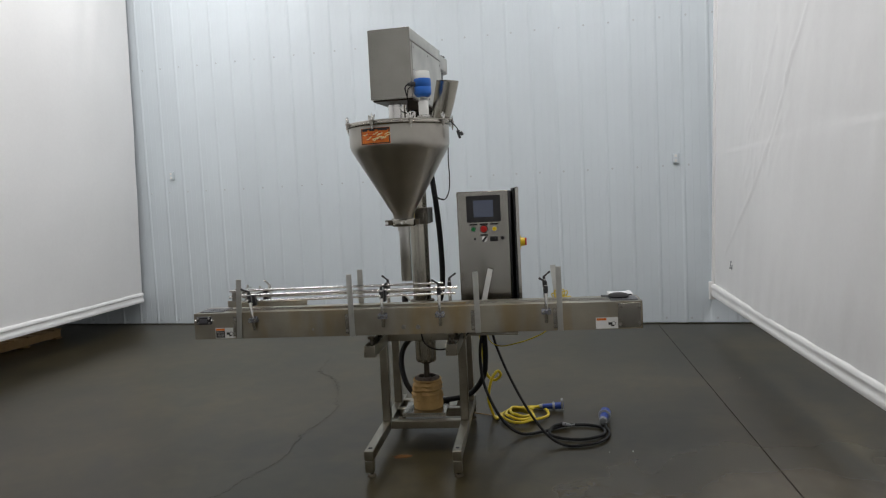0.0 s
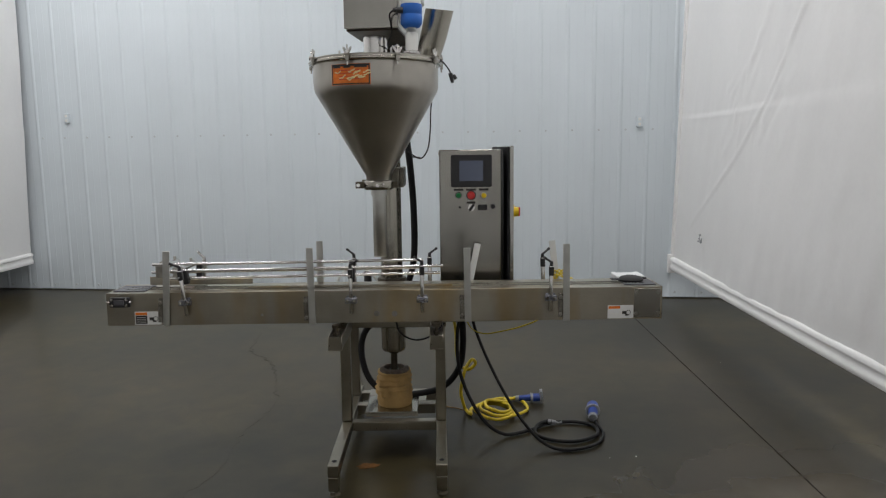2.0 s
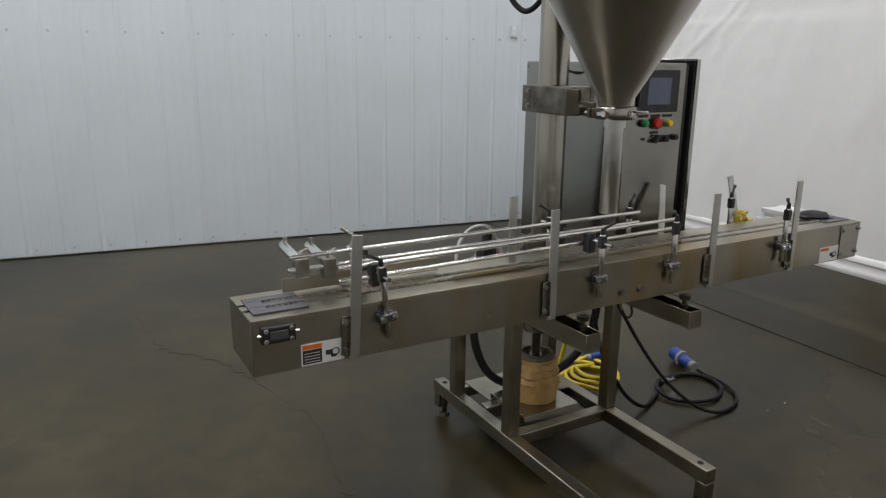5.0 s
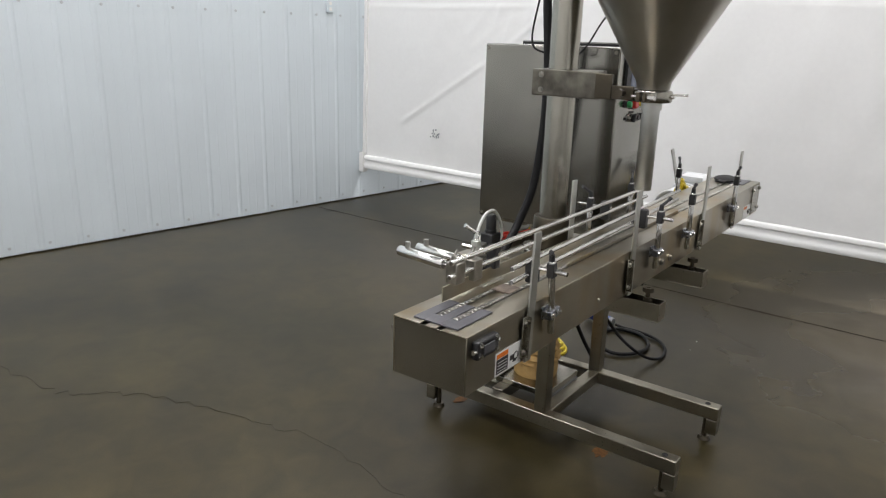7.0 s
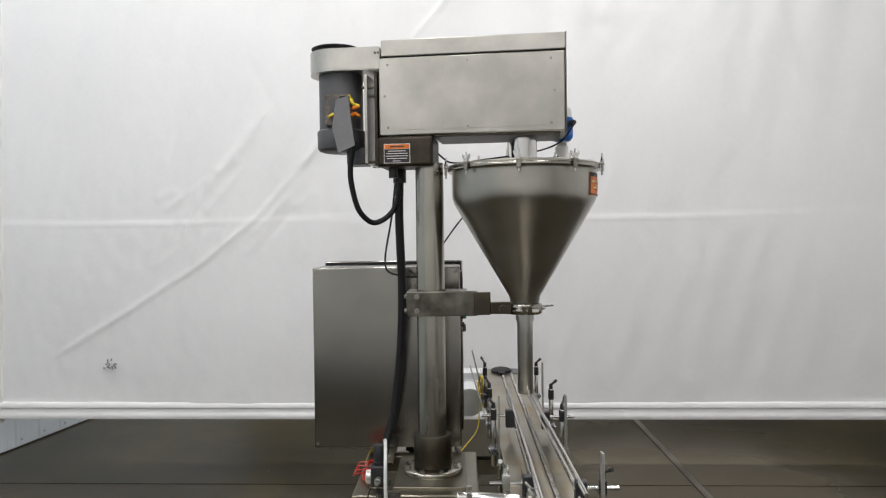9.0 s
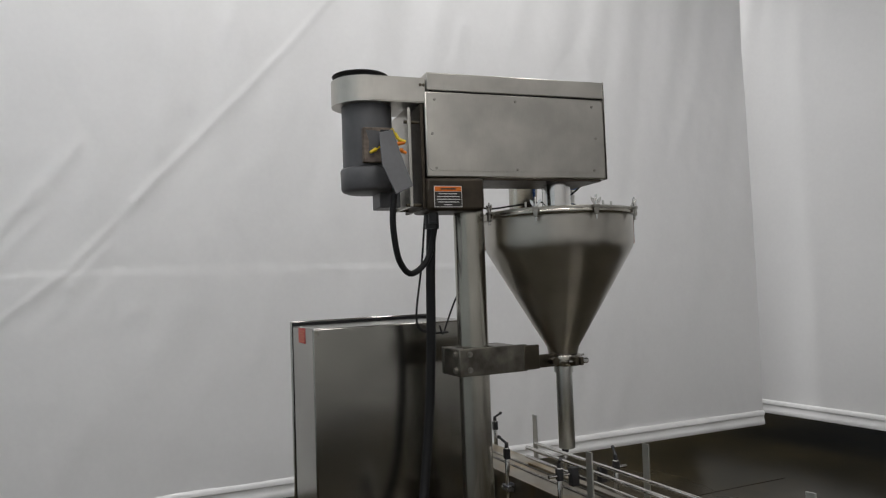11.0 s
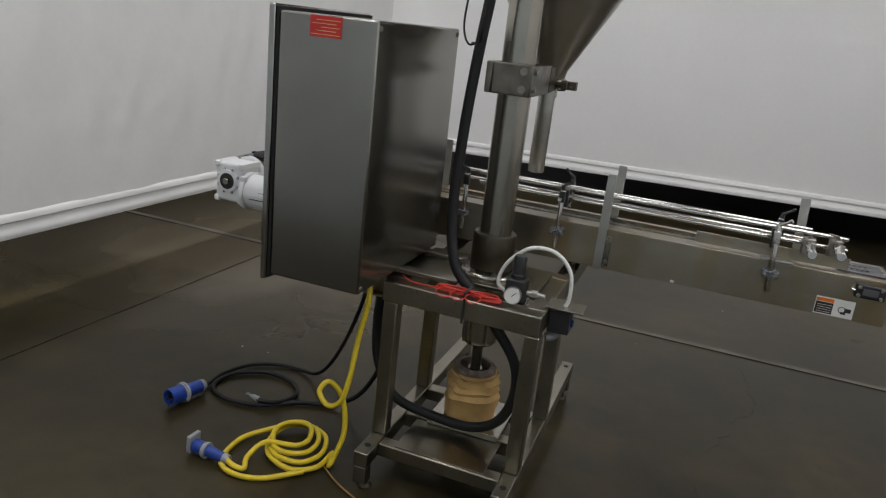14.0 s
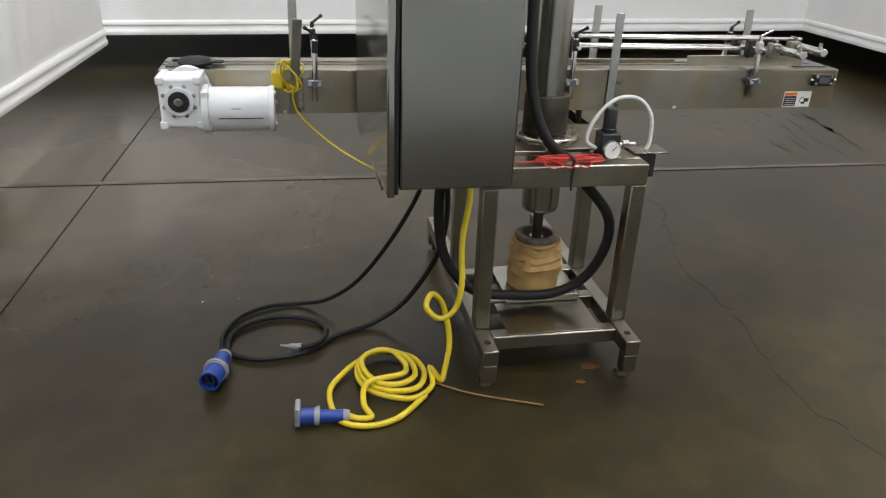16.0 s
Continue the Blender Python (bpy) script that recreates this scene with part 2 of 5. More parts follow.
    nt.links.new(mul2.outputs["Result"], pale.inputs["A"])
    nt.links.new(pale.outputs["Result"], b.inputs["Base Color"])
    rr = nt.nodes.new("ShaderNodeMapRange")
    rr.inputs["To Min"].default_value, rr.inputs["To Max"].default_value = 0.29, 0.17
    nt.links.new(sheen.outputs["Result"], rr.inputs["Value"])
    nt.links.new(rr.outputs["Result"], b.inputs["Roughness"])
    b.inputs["Specular IOR Level"].default_value = 0.28
    return m


CONCRETE = floor_material()

# ---- mesh helpers ----
ORIGIN = {}


def thing(name, at, label, category, group="", kind=""):
    ob = new(name)
    ob.empty_display_size = 0.1
    ob.matrix_basis = Matrix.Translation(at)
    ORIGIN[ob.name] = Vector(at)
    return tagged(ob, label, category, group, kind)


def finish(name, bm, material, origin):
    bm.transform(Matrix.Translation(-Vector(origin)))
    bmesh.ops.recalc_face_normals(bm, faces=bm.faces)
    # broad flat sides stay flat between their narrow rounded edges
    area = {f: f.calc_area() for f in bm.faces}
    for f in bm.faces:
        near = [area[g] for e in f.edges for g in e.link_faces if g is not f]
        f.smooth = not (near and area[f] > 3 * max(near))
    me = bpy.data.meshes.new(name)
    bm.to_mesh(me)
    bm.free()
    me.materials.append(material)
    soft = [p.use_smooth for p in me.polygons]
    me.set_sharp_from_angle(angle=radians(50))
    me.polygons.foreach_set("use_smooth", soft)
    return me


def part(name, bm, material, parent, label=""):
    o = ORIGIN[parent.name]
    ob = new(name, finish(name, bm, material, o))
    ob.parent = parent
    ORIGIN[ob.name] = o
    return tagged(ob, label)


def solid(name, bm, material, at, label, category, group="", kind=""):
    ob = new(name, finish(name, bm, material, at))
    ob.location = at
    ORIGIN[ob.name] = Vector(at)
    return tagged(ob, label, category, group, kind)


def B():
    return bmesh.new()


def box(bm, x0, x1, y0, y1, z0, z1, bev=0.0, m=None, seg=2):
    mm = Matrix.LocRotScale(((x0 + x1) / 2, (y0 + y1) / 2, (z0 + z1) / 2), None, (x1 - x0, y1 - y0, z1 - z0))
    vs = bmesh.ops.create_cube(bm, size=1, matrix=(m @ mm) if m else mm)["verts"]
    if bev:
        es = list({e for v in vs for e in v.link_edges})
        bmesh.ops.bevel(bm, geom=es, offset=bev, segments=seg, affect="EDGES", profile=0.5)
    return bm


def cyl(bm, a, b, r, r2=None, seg=20, bev=0.0):
    a, b = Vector(a), Vector(b)
    d = b - a
    q = d.to_track_quat("Z", "Y").to_matrix().to_4x4()
    vs = bmesh.ops.create_cone(bm, cap_ends=True, segments=seg, radius1=r, radius2=r if r2 is None else r2, depth=d.length,
                               matrix=Matrix.Translation((a + b) / 2) @ q)["verts"]
    if bev:
        fs = {f for v in vs for f in v.link_faces if len(f.verts) > 4}
        es = list({e for f in fs for e in f.edges})
        bmesh.ops.bevel(bm, geom=es, offset=bev, segments=2, affect="EDGES", profile=0.5)
    return bm


def lathe(bm, cx, cy, prof, seg=48, a0=0.0, a1=360.0):
    full = abs(a1 - a0) >= 359.9
    n = seg if full else seg + 1
    rings = []
    for r, z in prof:
        if r < 1e-6:
            rings.append([bm.verts.new((cx, cy, z))])
        else:
            rings.append([bm.verts.new((cx + r * math.cos(radians(a0 + (a1 - a0) * i / seg)), cy + r * math.sin(radians(a0 + (a1 - a0) * i / seg)), z)) for i in range(n)])
    for p, q in zip(rings, rings[1:]):
        for i in range(seg):
            j = (i + 1) % n
            if len(p) == 1 and len(q) > 1:
                bm.faces.new((p[0], q[i], q[j]))
            elif len(q) == 1 and len(p) > 1:
                bm.faces.new((p[i], p[j], q[0]))
            elif len(p) > 1:
                bm.faces.new((p[i], p[j], q[j], q[i]))
    return bm


def smooth_path(pts, sub=8):
    P = [Vector(p) for p in pts]
    P = [P[0] * 2 - P[1]] + P + [P[-1] * 2 - P[-2]]
    out = []
    for i in range(1, len(P) - 2):
        a, b, c, d = P[i - 1:i + 3]
        for k in range(sub):
            t = k / sub
            out.append(0.5 * ((2 * b) + (c - a) * t + (2 * a - 5 * b + 4 * c - d) * t * t + (3 * b - a - 3 * c + d) * t ** 3))
    out.append(P[-2])
    return out


def sweep(bm, pts, r, seg=10, sub=8):
    path = smooth_path(pts, sub)
    rings, up = [], Vector((0.31, 0.17, 0.93))
    for i, p in enumerate(path):
        t = (path[min(i + 1, len(path) - 1)] - path[max(i - 1, 0)]).normalized()
        u = (up - t * up.dot(t))
        if u.length < 1e-4:
            u = t.orthogonal()
        u.normalize()
        up = u
        w = t.cross(u)
        rings.append([bm.verts.new(p + r * (u * math.cos(2 * math.pi * k / seg) + w * math.sin(2 * math.pi * k / seg))) for k in range(seg)])
    for a, b in zip(rings, rings[1:]):
        for k in range(seg):
            bm.faces.new((a[k], a[(k + 1) % seg], b[(k + 1) % seg], b[k]))
    bm.faces.new(rings[0])
    bm.faces.new(rings[-1])
    return bm


def prism(bm, pts, vec):
    """A closed outline of 3D points pushed out along vec."""
    vec = Vector(vec)
    lo = [bm.verts.new(p) for p in pts]
    hi = [bm.verts.new(Vector(p) + vec) for p in pts]
    bm.faces.new(lo)
    bm.faces.new(hi)
    for i in range(len(lo)):
        j = (i + 1) % len(lo)
        bm.faces.new((lo[i], lo[j], hi[j], hi[i]))
    return bm


def rounded(x0, x1, z0, z1, r, n=5):
    out = []
    for cx, cz, a in ((x1 - r, z1 - r, 0), (x0 + r, z1 - r, 90), (x0 + r, z0 + r, 180), (x1 - r, z0 + r, 270)):
        for k in range(n + 1):
            t = radians(a + 90 * k / n)
            out.append((cx + r * math.cos(t), cz + r * math.sin(t)))
    return out


def bolt(bm, p, n, r=0.007, h=0.006):
    p, n = Vector(p), Vector(n)
    cyl(bm, p - n * 0.001, p + n * h * 0.35, r * 1.35, seg=14)
    cyl(bm, p, p + n * h, r, seg=6)
    return bm


# ---- the hall ----
def wall_y(x):
    return 8.05 - 0.135 * x


bm = B()
box(bm, -12, 9, -7, 10, -0.3, 0.0)
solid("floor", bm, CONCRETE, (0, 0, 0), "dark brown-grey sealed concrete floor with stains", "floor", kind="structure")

# saw cut running away from the first view, filled cross joint, cracks
bm = B()
prism(bm, [(1.1972, 0.6, 0.0008), (1.2028, 0.6, 0.0008), (1.3692, 7.86, 0.0008), (1.3652, 7.86, 0.0008)], (0, 0, 0.0015))
solid("floor_joint_cut", bm, CUT, (1.25, 4, 0), "dark saw-cut control joint in the concrete floor", "floor joint", kind="structure")
bm = B()
rng = random.Random(5)
pa, pb = [], []
for i in range(60):
    x = -6 + i * (9.2 / 59)
    y = 2.668 - 0.004 * (x - 1.25)
    pa.append((x, y - 0.020 - rng.random() * 0.008, 0.0012))
    pb.append((x, y + 0.020 + rng.random() * 0.008, 0.0012))
prism(bm, pa + pb[::-1], (0, 0, 0.0015))
edge = B()
off = .026
prism(edge, [(-6, 2.697 + off - .003, .0016), (3.2, 2.660 + off - .003, .0016), (3.2, 2.660 + off + .003, .0016), (-6, 2.697 + off + .003, .0016)], (0, 0, .0014))
solid("floor_joint_edge", edge, CUT, (0, 2.68, 0), "thin dark edges of the filled floor joint", "floor joint", kind="structure")
solid("floor_joint_filled", bm, JOINTFILL, (0, 2.7, 0), "lighter grey filled construction joint across the floor", "floor joint", kind="structure")


def crack(pts, w, seed):
    r = random.Random(seed)
    bm = B()
    path = smooth_path([(x, y, 0) for x, y in pts], 9)
    left, right = [], []
    for i, p in enumerate(path):
        t = (path[min(i + 1, len(path) - 1)] - path[max(i - 1, 0)]).normalized()
        nrm = Vector((-t.y, t.x, 0))
        p = p + nrm * (r.random() - 0.5) * 0.045
        ww = w * (0.25 + r.random()) * min(1, 0.25 + i / 6, 0.25 + (len(path) - 1 - i) / 6)
        left.append(tuple(p + nrm * ww + Vector((0, 0, 0.001))))
        right.append(tuple(p - nrm * ww + Vector((0, 0, 0.001))))
    for i in range(len(left) - 1):
        vs = [bm.verts.new(v) for v in (left[i], left[i + 1], right[i + 1], right[i])]
        bm.faces.new(vs)
    bmesh.ops.remove_doubles(bm, verts=bm.verts, dist=0.0002)
    ext = bmesh.ops.extrude_face_region(bm, geom=bm.faces[:])
    bmesh.ops.translate(bm, verts=[v for v in ext["geom"] if isinstance(v, bmesh.types.BMVert)], vec=(0, 0, 0.001))
    return solid("floor_crack", bm, CRACK, (path[0].x, path[0].y, 0), "thin jagged dark crack in the concrete", "crack", "cracks in the floor", "structure")


crack([(-1.93, 6.66), (-1.88, 6.1), (-1.75, 5.9), (-1.6, 5.63), (-1.48, 5.2)], 0.0022, 1)
crack([(-1.48, 5.2), (-1.43, 4.85), (-1.5, 4.4), (-1.5, 4.0), (-1.62, 3.55), (-1.71, 3.3), (-1.67, 2.75)], 0.0004, 3)
bm = B()
rng = random.Random(11)
for cx, cy, sx, sy in ((-0.767, 3.984, 0.055, 0.03), (-0.79, 4.655, 0.035, 0.022), (-0.73, 4.74, 0.018, 0.012)):
    ring = []
    for k in range(26):
        a = 2 * math.pi * k / 26
        f = 0.75 + 0.45 * rng.random()
        ring.append((cx + sx * f * math.cos(a), cy + sy * f * math.sin(a), 0.0008))
    prism(bm, ring, (0, 0, 0.0008))
solid("rust_mark", bm, RUSTSTAIN, (-0.76, 4.0, 0), "orange-brown rust marks on the concrete floor", "stain", kind="structure")
bm = B()
rng = random.Random(3)
ca, cb, cd = Vector((-3.27, 1.31, .0006)), Vector((-3.92, 1.34, .0006)), Vector((-2.98, 2.57, .0006))
for k in range(34):
    u = rng.choice((rng.uniform(0, .12), rng.uniform(0, 1), rng.uniform(.9, 1)))
    v = rng.uniform(0, .75)
    p0 = ca + (cb - ca) * u + (cd - ca) * v
    p1 = p0 + (cd - ca) * rng.uniform(.06, .25)
    w = Vector((rng.uniform(.006, .022), 0, 0))
    prism(bm, [p0 - w * .3, p0.lerp(p1, .5) - w, p1 - w * .2, p1 + w * .3, p0.lerp(p1, .4) + w, p0 + w * .2], (0, 0, .0006))
for px, py in ((-2.96, 1.64), (-2.89, 1.83), (-2.79, 1.46), (-2.35, 2.0)):
    ring = [(px + .045 * rng.uniform(.6, 1.1) * math.cos(q * .524), py + .03 * rng.uniform(.6, 1.1) * math.sin(q * .524), .0005) for q in range(12)]
    prism(bm, ring, (0, 0, .0006))
solid("floor_scuff", bm, SCUFF, (-3.4, 2.0, 0), "dark scuffed streaks on the concrete", "stain", kind="structure")
bm = B()
rng = random.Random(21)
for k in range(12):
    px, py = rng.uniform(-4.5, 1.6), rng.uniform(0.5, 7.4)
    r = 0.0012 + 0.0018 * rng.random()
    cyl(bm, (px, py, 0.0), (px, py, r), r, r * 0.5, seg=6)
cyl(bm, (0.562, 4.047, 0), (0.562, 4.047, .003), 0.004, seg=8)
solid("floor_crumbs", bm, WHITELAB, (0, 4, 0), "small pale crumbs scattered on the floor", "debris", kind="stuff")

# back wall of ribbed steel sheet
ux, uy = 1 / math.hypot(1, .135), -0.135 / math.hypot(1, .135)
WALL = Matrix.Translation((0, 8.05, 0)) @ Matrix.Rotation(math.atan2(-0.135, 1), 4, "Z")
bm = B()
box(bm, -11, 8, 0.06, 0.22, 0, 6.0, m=WALL)
wall_back = solid("wall_back", bm, OUTER, (0, 8.05, 0), "outer wall behind pale ribbed steel sheeting", "wall", kind="structure")


def sheet_mesh():
    """One steel sheet, three ribs wide, with a flat pan and fine stiffeners between ribs."""
    bm = B()
    prof = []
    for k in range(3):
        o = k * 0.262
        prof += [(o, 0.0), (o + 0.014, -0.007), (o + 0.028, -0.007), (o + 0.042, 0.0)]
        for f in (0.112, 0.186):
            prof += [(o + f - .006, 0.0), (o + f, -0.0018), (o + f + .006, 0.0)]
    prof.append((3 * 0.262, 0.0))
    front = [(x, y + 0.04, 0.012) for x, y in prof]
    back = [(x, y + 0.046, 0.012) for x, y in prof][::-1]
    prism(bm, front + back, (0, 0, 5.9))
    return finish("wall_sheet", bm, WALLPAINT, (0, 0, 0))


SHEET = sheet_mesh()
for k in range(20):
    ob = new("wall_sheet", SHEET)
    ob.parent = wall_back
    ob.matrix_basis = Matrix.Translation(-Vector((0, 8.05, 0))) @ WALL @ Matrix.Translation((-9.2 + k * 0.786 + 0.118, 0, 0))
bm = B()
for row in (0.06, 1.70, 3.255):
    for k in range(60):
        x = -9.2 + 0.118 + k * 0.262
        if -8 < x < 4:
            p = WALL @ Vector((x + 0.075, 0.040, row))
            n = WALL.to_3x3() @ Vector((0, -1, 0))
            cyl(bm, p, p + n * 0.004, 0.011, seg=8)
            cyl(bm, p, p + n * 0.009, 0.006, seg=6)
part("screw", bm, SCREW, wall_back, "painted screw heads in level rows")["kind"] = "stuff"


def outlet(x, z):
    t = thing("wall_outlet", WALL @ Vector((x, 0.03, z)), "small white outlet box on the ribbed steel wall", "outlet", "wall outlets")
    m = WALL
    part("cover_plate", box(B(), x - .030, x + .030, 0.008, 0.036, z - .052, z + .052, 0.006, m), WALLPAINT, t)
    for dz in (-.024, .024):
        part("socket", box(B(), x - .013, x + .013, 0.005, 0.009, z + dz - .014, z + dz + .014, 0.002, m), PVC, t)


outlet((1.59) / ux, 1.775)
outlet(-4.46 / ux, 1.91)

# hanging curtains, each with a bottom trim
FR, FL, BR, BL = Vector((1.70, -0.27, 0)), Vector((-5.4, -0.92, 0)), Vector((1.93, 7.77, 0)), Vector((-4.99, 8.68, 0))
CB, CT = 0.42, 5.45


def curtain(name, a, b, seed, relief, label, creases=(), step=0.05, lean=(0, 0)):
    d = (b - a).normalized()
    nrm = Vector((-d.y, d.x, 0))
    ln = (b - a).length
    nx, nz = int(ln / step), int((CT - CB) / step)
    bm = B()
    grid = []
    for j in range(nz + 1):
        z = CB + (CT - CB) * j / nz
        row = []
        for i in range(nx + 1):
            s = ln * i / nx
            w = 0.5 + 0.5 * noise.noise(Vector((s * 0.55, z * 0.5, seed)))
            h = 0.030 * noise.noise(Vector((s * 0.45, z * 0.3, seed + 9)))
            h += relief * w * 0.013 * noise.noise(Vector((s * 5.0 + z * 1.3, z * 1.3, seed + 20)))
            h += relief * 0.013 * max(0, (z - 1.9)) * noise.noise(Vector((s * 4.2 + 0.8 * z, z * 0.25, seed + 33)))
            h += relief * 0.0022 * noise.noise(Vector((s * 11, z * 8, seed + 50)))
            h += 0.004 * math.exp(-((z - 1.80 - 0.012 * math.sin(s * 1.7)) / 0.014) ** 2) + 0.004 * (1 if z < 1.8 else 0)
            for s0, z0, s1, z1, amp, wd in creases:
                if not (min(s0, s1) - .2 < s < max(s0, s1) + .2 and min(z0, z1) - .2 < z < max(z0, z1) + .2):
                    continue
                L2 = (s1 - s0) ** 2 + (z1 - z0) ** 2
                u = ((s - s0) * (s1 - s0) + (z - z0) * (z1 - z0)) / L2
                if -0.1 < u < 1.1:
                    dist = ((s - s0) * (z1 - z0) - (z - z0) * (s1 - s0)) / math.sqrt(L2)
                    fade = max(0, min(1, (u + 0.1) * 5, (1.1 - u) * 5))
                    h += amp * fade * math.exp(-(dist / wd) ** 2)
            hang = (lean[0] + (lean[1] - lean[0]) * s / ln) * (z - CB)
            row.append(bm.verts.new(a + d * s + nrm * h + Vector((hang, 0, z))))
        grid.append(row)
    for j in range(nz):
        for i in range(nx):
            bm.faces.new((grid[j][i], grid[j][i + 1], grid[j + 1][i + 1], grid[j + 1][i]))
    ext = bmesh.ops.extrude_face_region(bm, geom=bm.faces[:])
    bmesh.ops.translate(bm, verts=[v for v in ext["geom"] if isinstance(v, bmesh.types.BMVert)], vec=-nrm * 0.006)
    ob = solid(name, bm, VINYL, tuple((a + b) / 2 + Vector((0, 0, CB))), label, "curtain wall", kind="structure")
    prof = [(-0.022, 0.307), (0.022, 0.307), (0.026, 0.320), (0.026, 0.347), (0.018, 0.354), (0.018, 0.387), (0.028, 0.394), (0.028, 0.417), (0.012, 0.432), (-0.012, 0.432), (-0.028, 0.417), (-0.028, 0.394), (-0.018, 0.387), (-0.018, 0.354), (-0.026, 0.347), (-0.026, 0.320)]
    bm = prism(B(), [a + nrm * n + Vector((0, 0, z)) for n, z in prof], b - a)
    part("bottom_trim", bm, TRIM, ob, "white stepped bottom rail")
    return ob, d, nrm


CREASES = []
WELT = ((7.55, .80), (7.0, 1.13), (6.45, 1.47), (6.0, 1.83), (5.53, 2.36), (5.15, 2.77), (4.6, 3.38), (4.15, 3.95))
for (s0, z0), (s1, z1) in zip(WELT, WELT[1:]):
    CREASES.append((s0, z0, s1, z1, 0.009, 0.016))
rng = random.Random(17)
for k in range(34):
    s0, z0 = rng.uniform(5.7, 6.9), rng.uniform(1.35, 2.35)
    ang, ln_ = radians(rng.uniform(105, 155)), rng.uniform(0.15, 0.45)
    CREASES.append((s0, z0, s0 + ln_ * math.cos(ang), z0 + ln_ * math.sin(ang), rng.uniform(-0.004, 0.007), rng.uniform(0.018, 0.036)))
for k in range(22):
    s0, z0 = rng.uniform(1.0, 6.0), rng.uniform(2.3, 3.4)
    ang, ln_ = radians(rng.uniform(60, 130)), rng.uniform(0.3, 0.9)
    CREASES.append((s0, z0, s0 + ln_ * math.cos(ang), z0 + ln_ * math.sin(ang), rng.uniform(-0.006, 0.008), rng.uniform(0.035, 0.07)))
FRE = FR + (BR - FR).normalized() * 0.50
FRX = FR + (FR - FL).normalized() * 1.2
CREASES = [(a - .5, b, c - .5, d, e, f) for a, b, c, d, e, f in CREASES]
cur_r, dr, nr = curtain("curtain_wall_1", FRE, BR, 2.0, 1.0, "white vinyl curtain wall with seam and soft creases",
                        CREASES, 0.02, (0, 0.026))
cur_f, df, nf = curtain("curtain_wall_2", FL, FRX, 5.0, 0.6, "white vinyl curtain wall hanging above the floor")
cur_l, dl, nl = curtain("curtain_wall_3", BL, FL, 8.0, 0.7, "white vinyl curtain wall hanging above the floor", lean=(0.030, 0))
bm = B()
box(bm, BR.x - .045, BR.x + .03, BR.y - .03, BR.y + .02, 0.27, 0.46, 0.006)
part("end_bracket", bm, TRIM, cur_r)
bm = B()
box(bm, -.02, .02, -.035, 0, 0.04, 4.98, 0.004, Matrix.Translation((BR.x, BR.y, CB)) @ Matrix.Rotation(math.atan(0.026), 4, "Y"))
part("edge_strip", bm, TRIM, cur_r)
bm = B()
rng = random.Random(9)
for k in range(14):
    p = FR.lerp(BR, 0.889) + dr * rng.uniform(-.05, .05) + Vector((0, 0, 0.72 + rng.uniform(-.03, .05)))
    box(bm, -.004 - .01 * rng.random(), .004, 0.03, 0.034, -.004, .004 + .012 * rng.random(), 0, Matrix.Translation(p) @ Matrix.Rotation(math.atan2(dr.y, dr.x), 4, "Z"))
part("scuff_mark", bm, PLUGGREY, cur_r, "grey scuff")

# added ceiling, out of view: meets the curtain tops and limits bounced light
bm = B()
box(bm, -12, 9, -7, 10, 5.45, 5.6)
solid("ceiling", bm, CEIL, (0, 0, 5.45), "unseen dull grey ceiling added to hold back light", "ceiling", kind="structure")
for nm, dims in (("wall_left", (-12.2, -12, -7, 10)), ("wall_right", (9, 9.2, -7, 10)), ("wall_front", (-12, 9, -7.2, -7))):
    bm = box(B(), *dims, 0, 5.6)
    solid(nm, bm, OUTER, (dims[0], dims[2], 0), "dull grey outer hall wall", "wall", kind="structure")

# ---- machine stand ----
STX = (-0.889, -0.408)
stand = thing("filler_stand", (-0.65, 4.4, 0), "welded stainless tube stand with levelling feet on concrete", "machine stand")
for x in STX:
    part("foot_bar", box(B(), x - .0255, x + .0255, 3.65, 4.755, .100, .155, 0.004), STEEL_STAND, stand)
    for y in (3.70, 4.70):
        bm = cyl(B(), (x, y, .012), (x, y, .10), .011, seg=14)
        cyl(bm, (x, y, 0), (x, y, .014), .026, .020, seg=18)
        part("levelling_foot", bm, STEEL_OLD, stand)
        yb = y + (.03 if y > 4 else -.028)
        part("foot_block", box(B(), x - .0235, x + .0235, yb - .022, yb + .022, .034, .0985, .003), STEEL_STAND, stand)
        bm = cyl(B(), (x, y, .1545), (x, y, .1565), .011, seg=16)
        part("bolt_hole", bm, GASKET, stand, "dark round hole")
    for y in (4.195, 4.592):
        part("leg", box(B(), x - .0255, x + .0255, y - .0255, y + .0255, .155, .65, 0.005), STEEL_STAND, stand)
for y in (4.195, 4.645):
    part("cross_bar", box(B(), STX[0] + .0255, STX[1] - .0255, y - .0255, y + .0255, .104, .153, 0.005), STEEL_STAND, stand)
part("lower_plate", box(B(), -.81, -.49, 4.46, 4.665, .153, .158, 0.001), STEEL_STAND, stand, "thin steel plate between the feet")
part("base_block", box(B(), -.80, -.53, 4.225, 4.47, .160, .185, 0.002), STEEL, stand, "bright flat plate under the boot")
part("plate_rib", box(B(), -.86, -.44, 4.40, 4.45, .106, .160, 0.003), STEEL_STAND, stand)
X0, X1, Y0, Y1 = -.912, -.378, 4.155, 4.62
for nm, d in (("back_beam", (X0, X1, Y1 - .062, Y1)), ("front_beam", (X0, X1, Y0, Y0 + .062)), ("side_beam", (X0, X0 + .062, Y0 + .062, Y1 - .062)), ("side_beam", (X1 - .062, X1, Y0 + .062, Y1 - .062))):
    part(nm, box(B(), *d, .65, .72, 0.005), STEEL_STAND, stand)
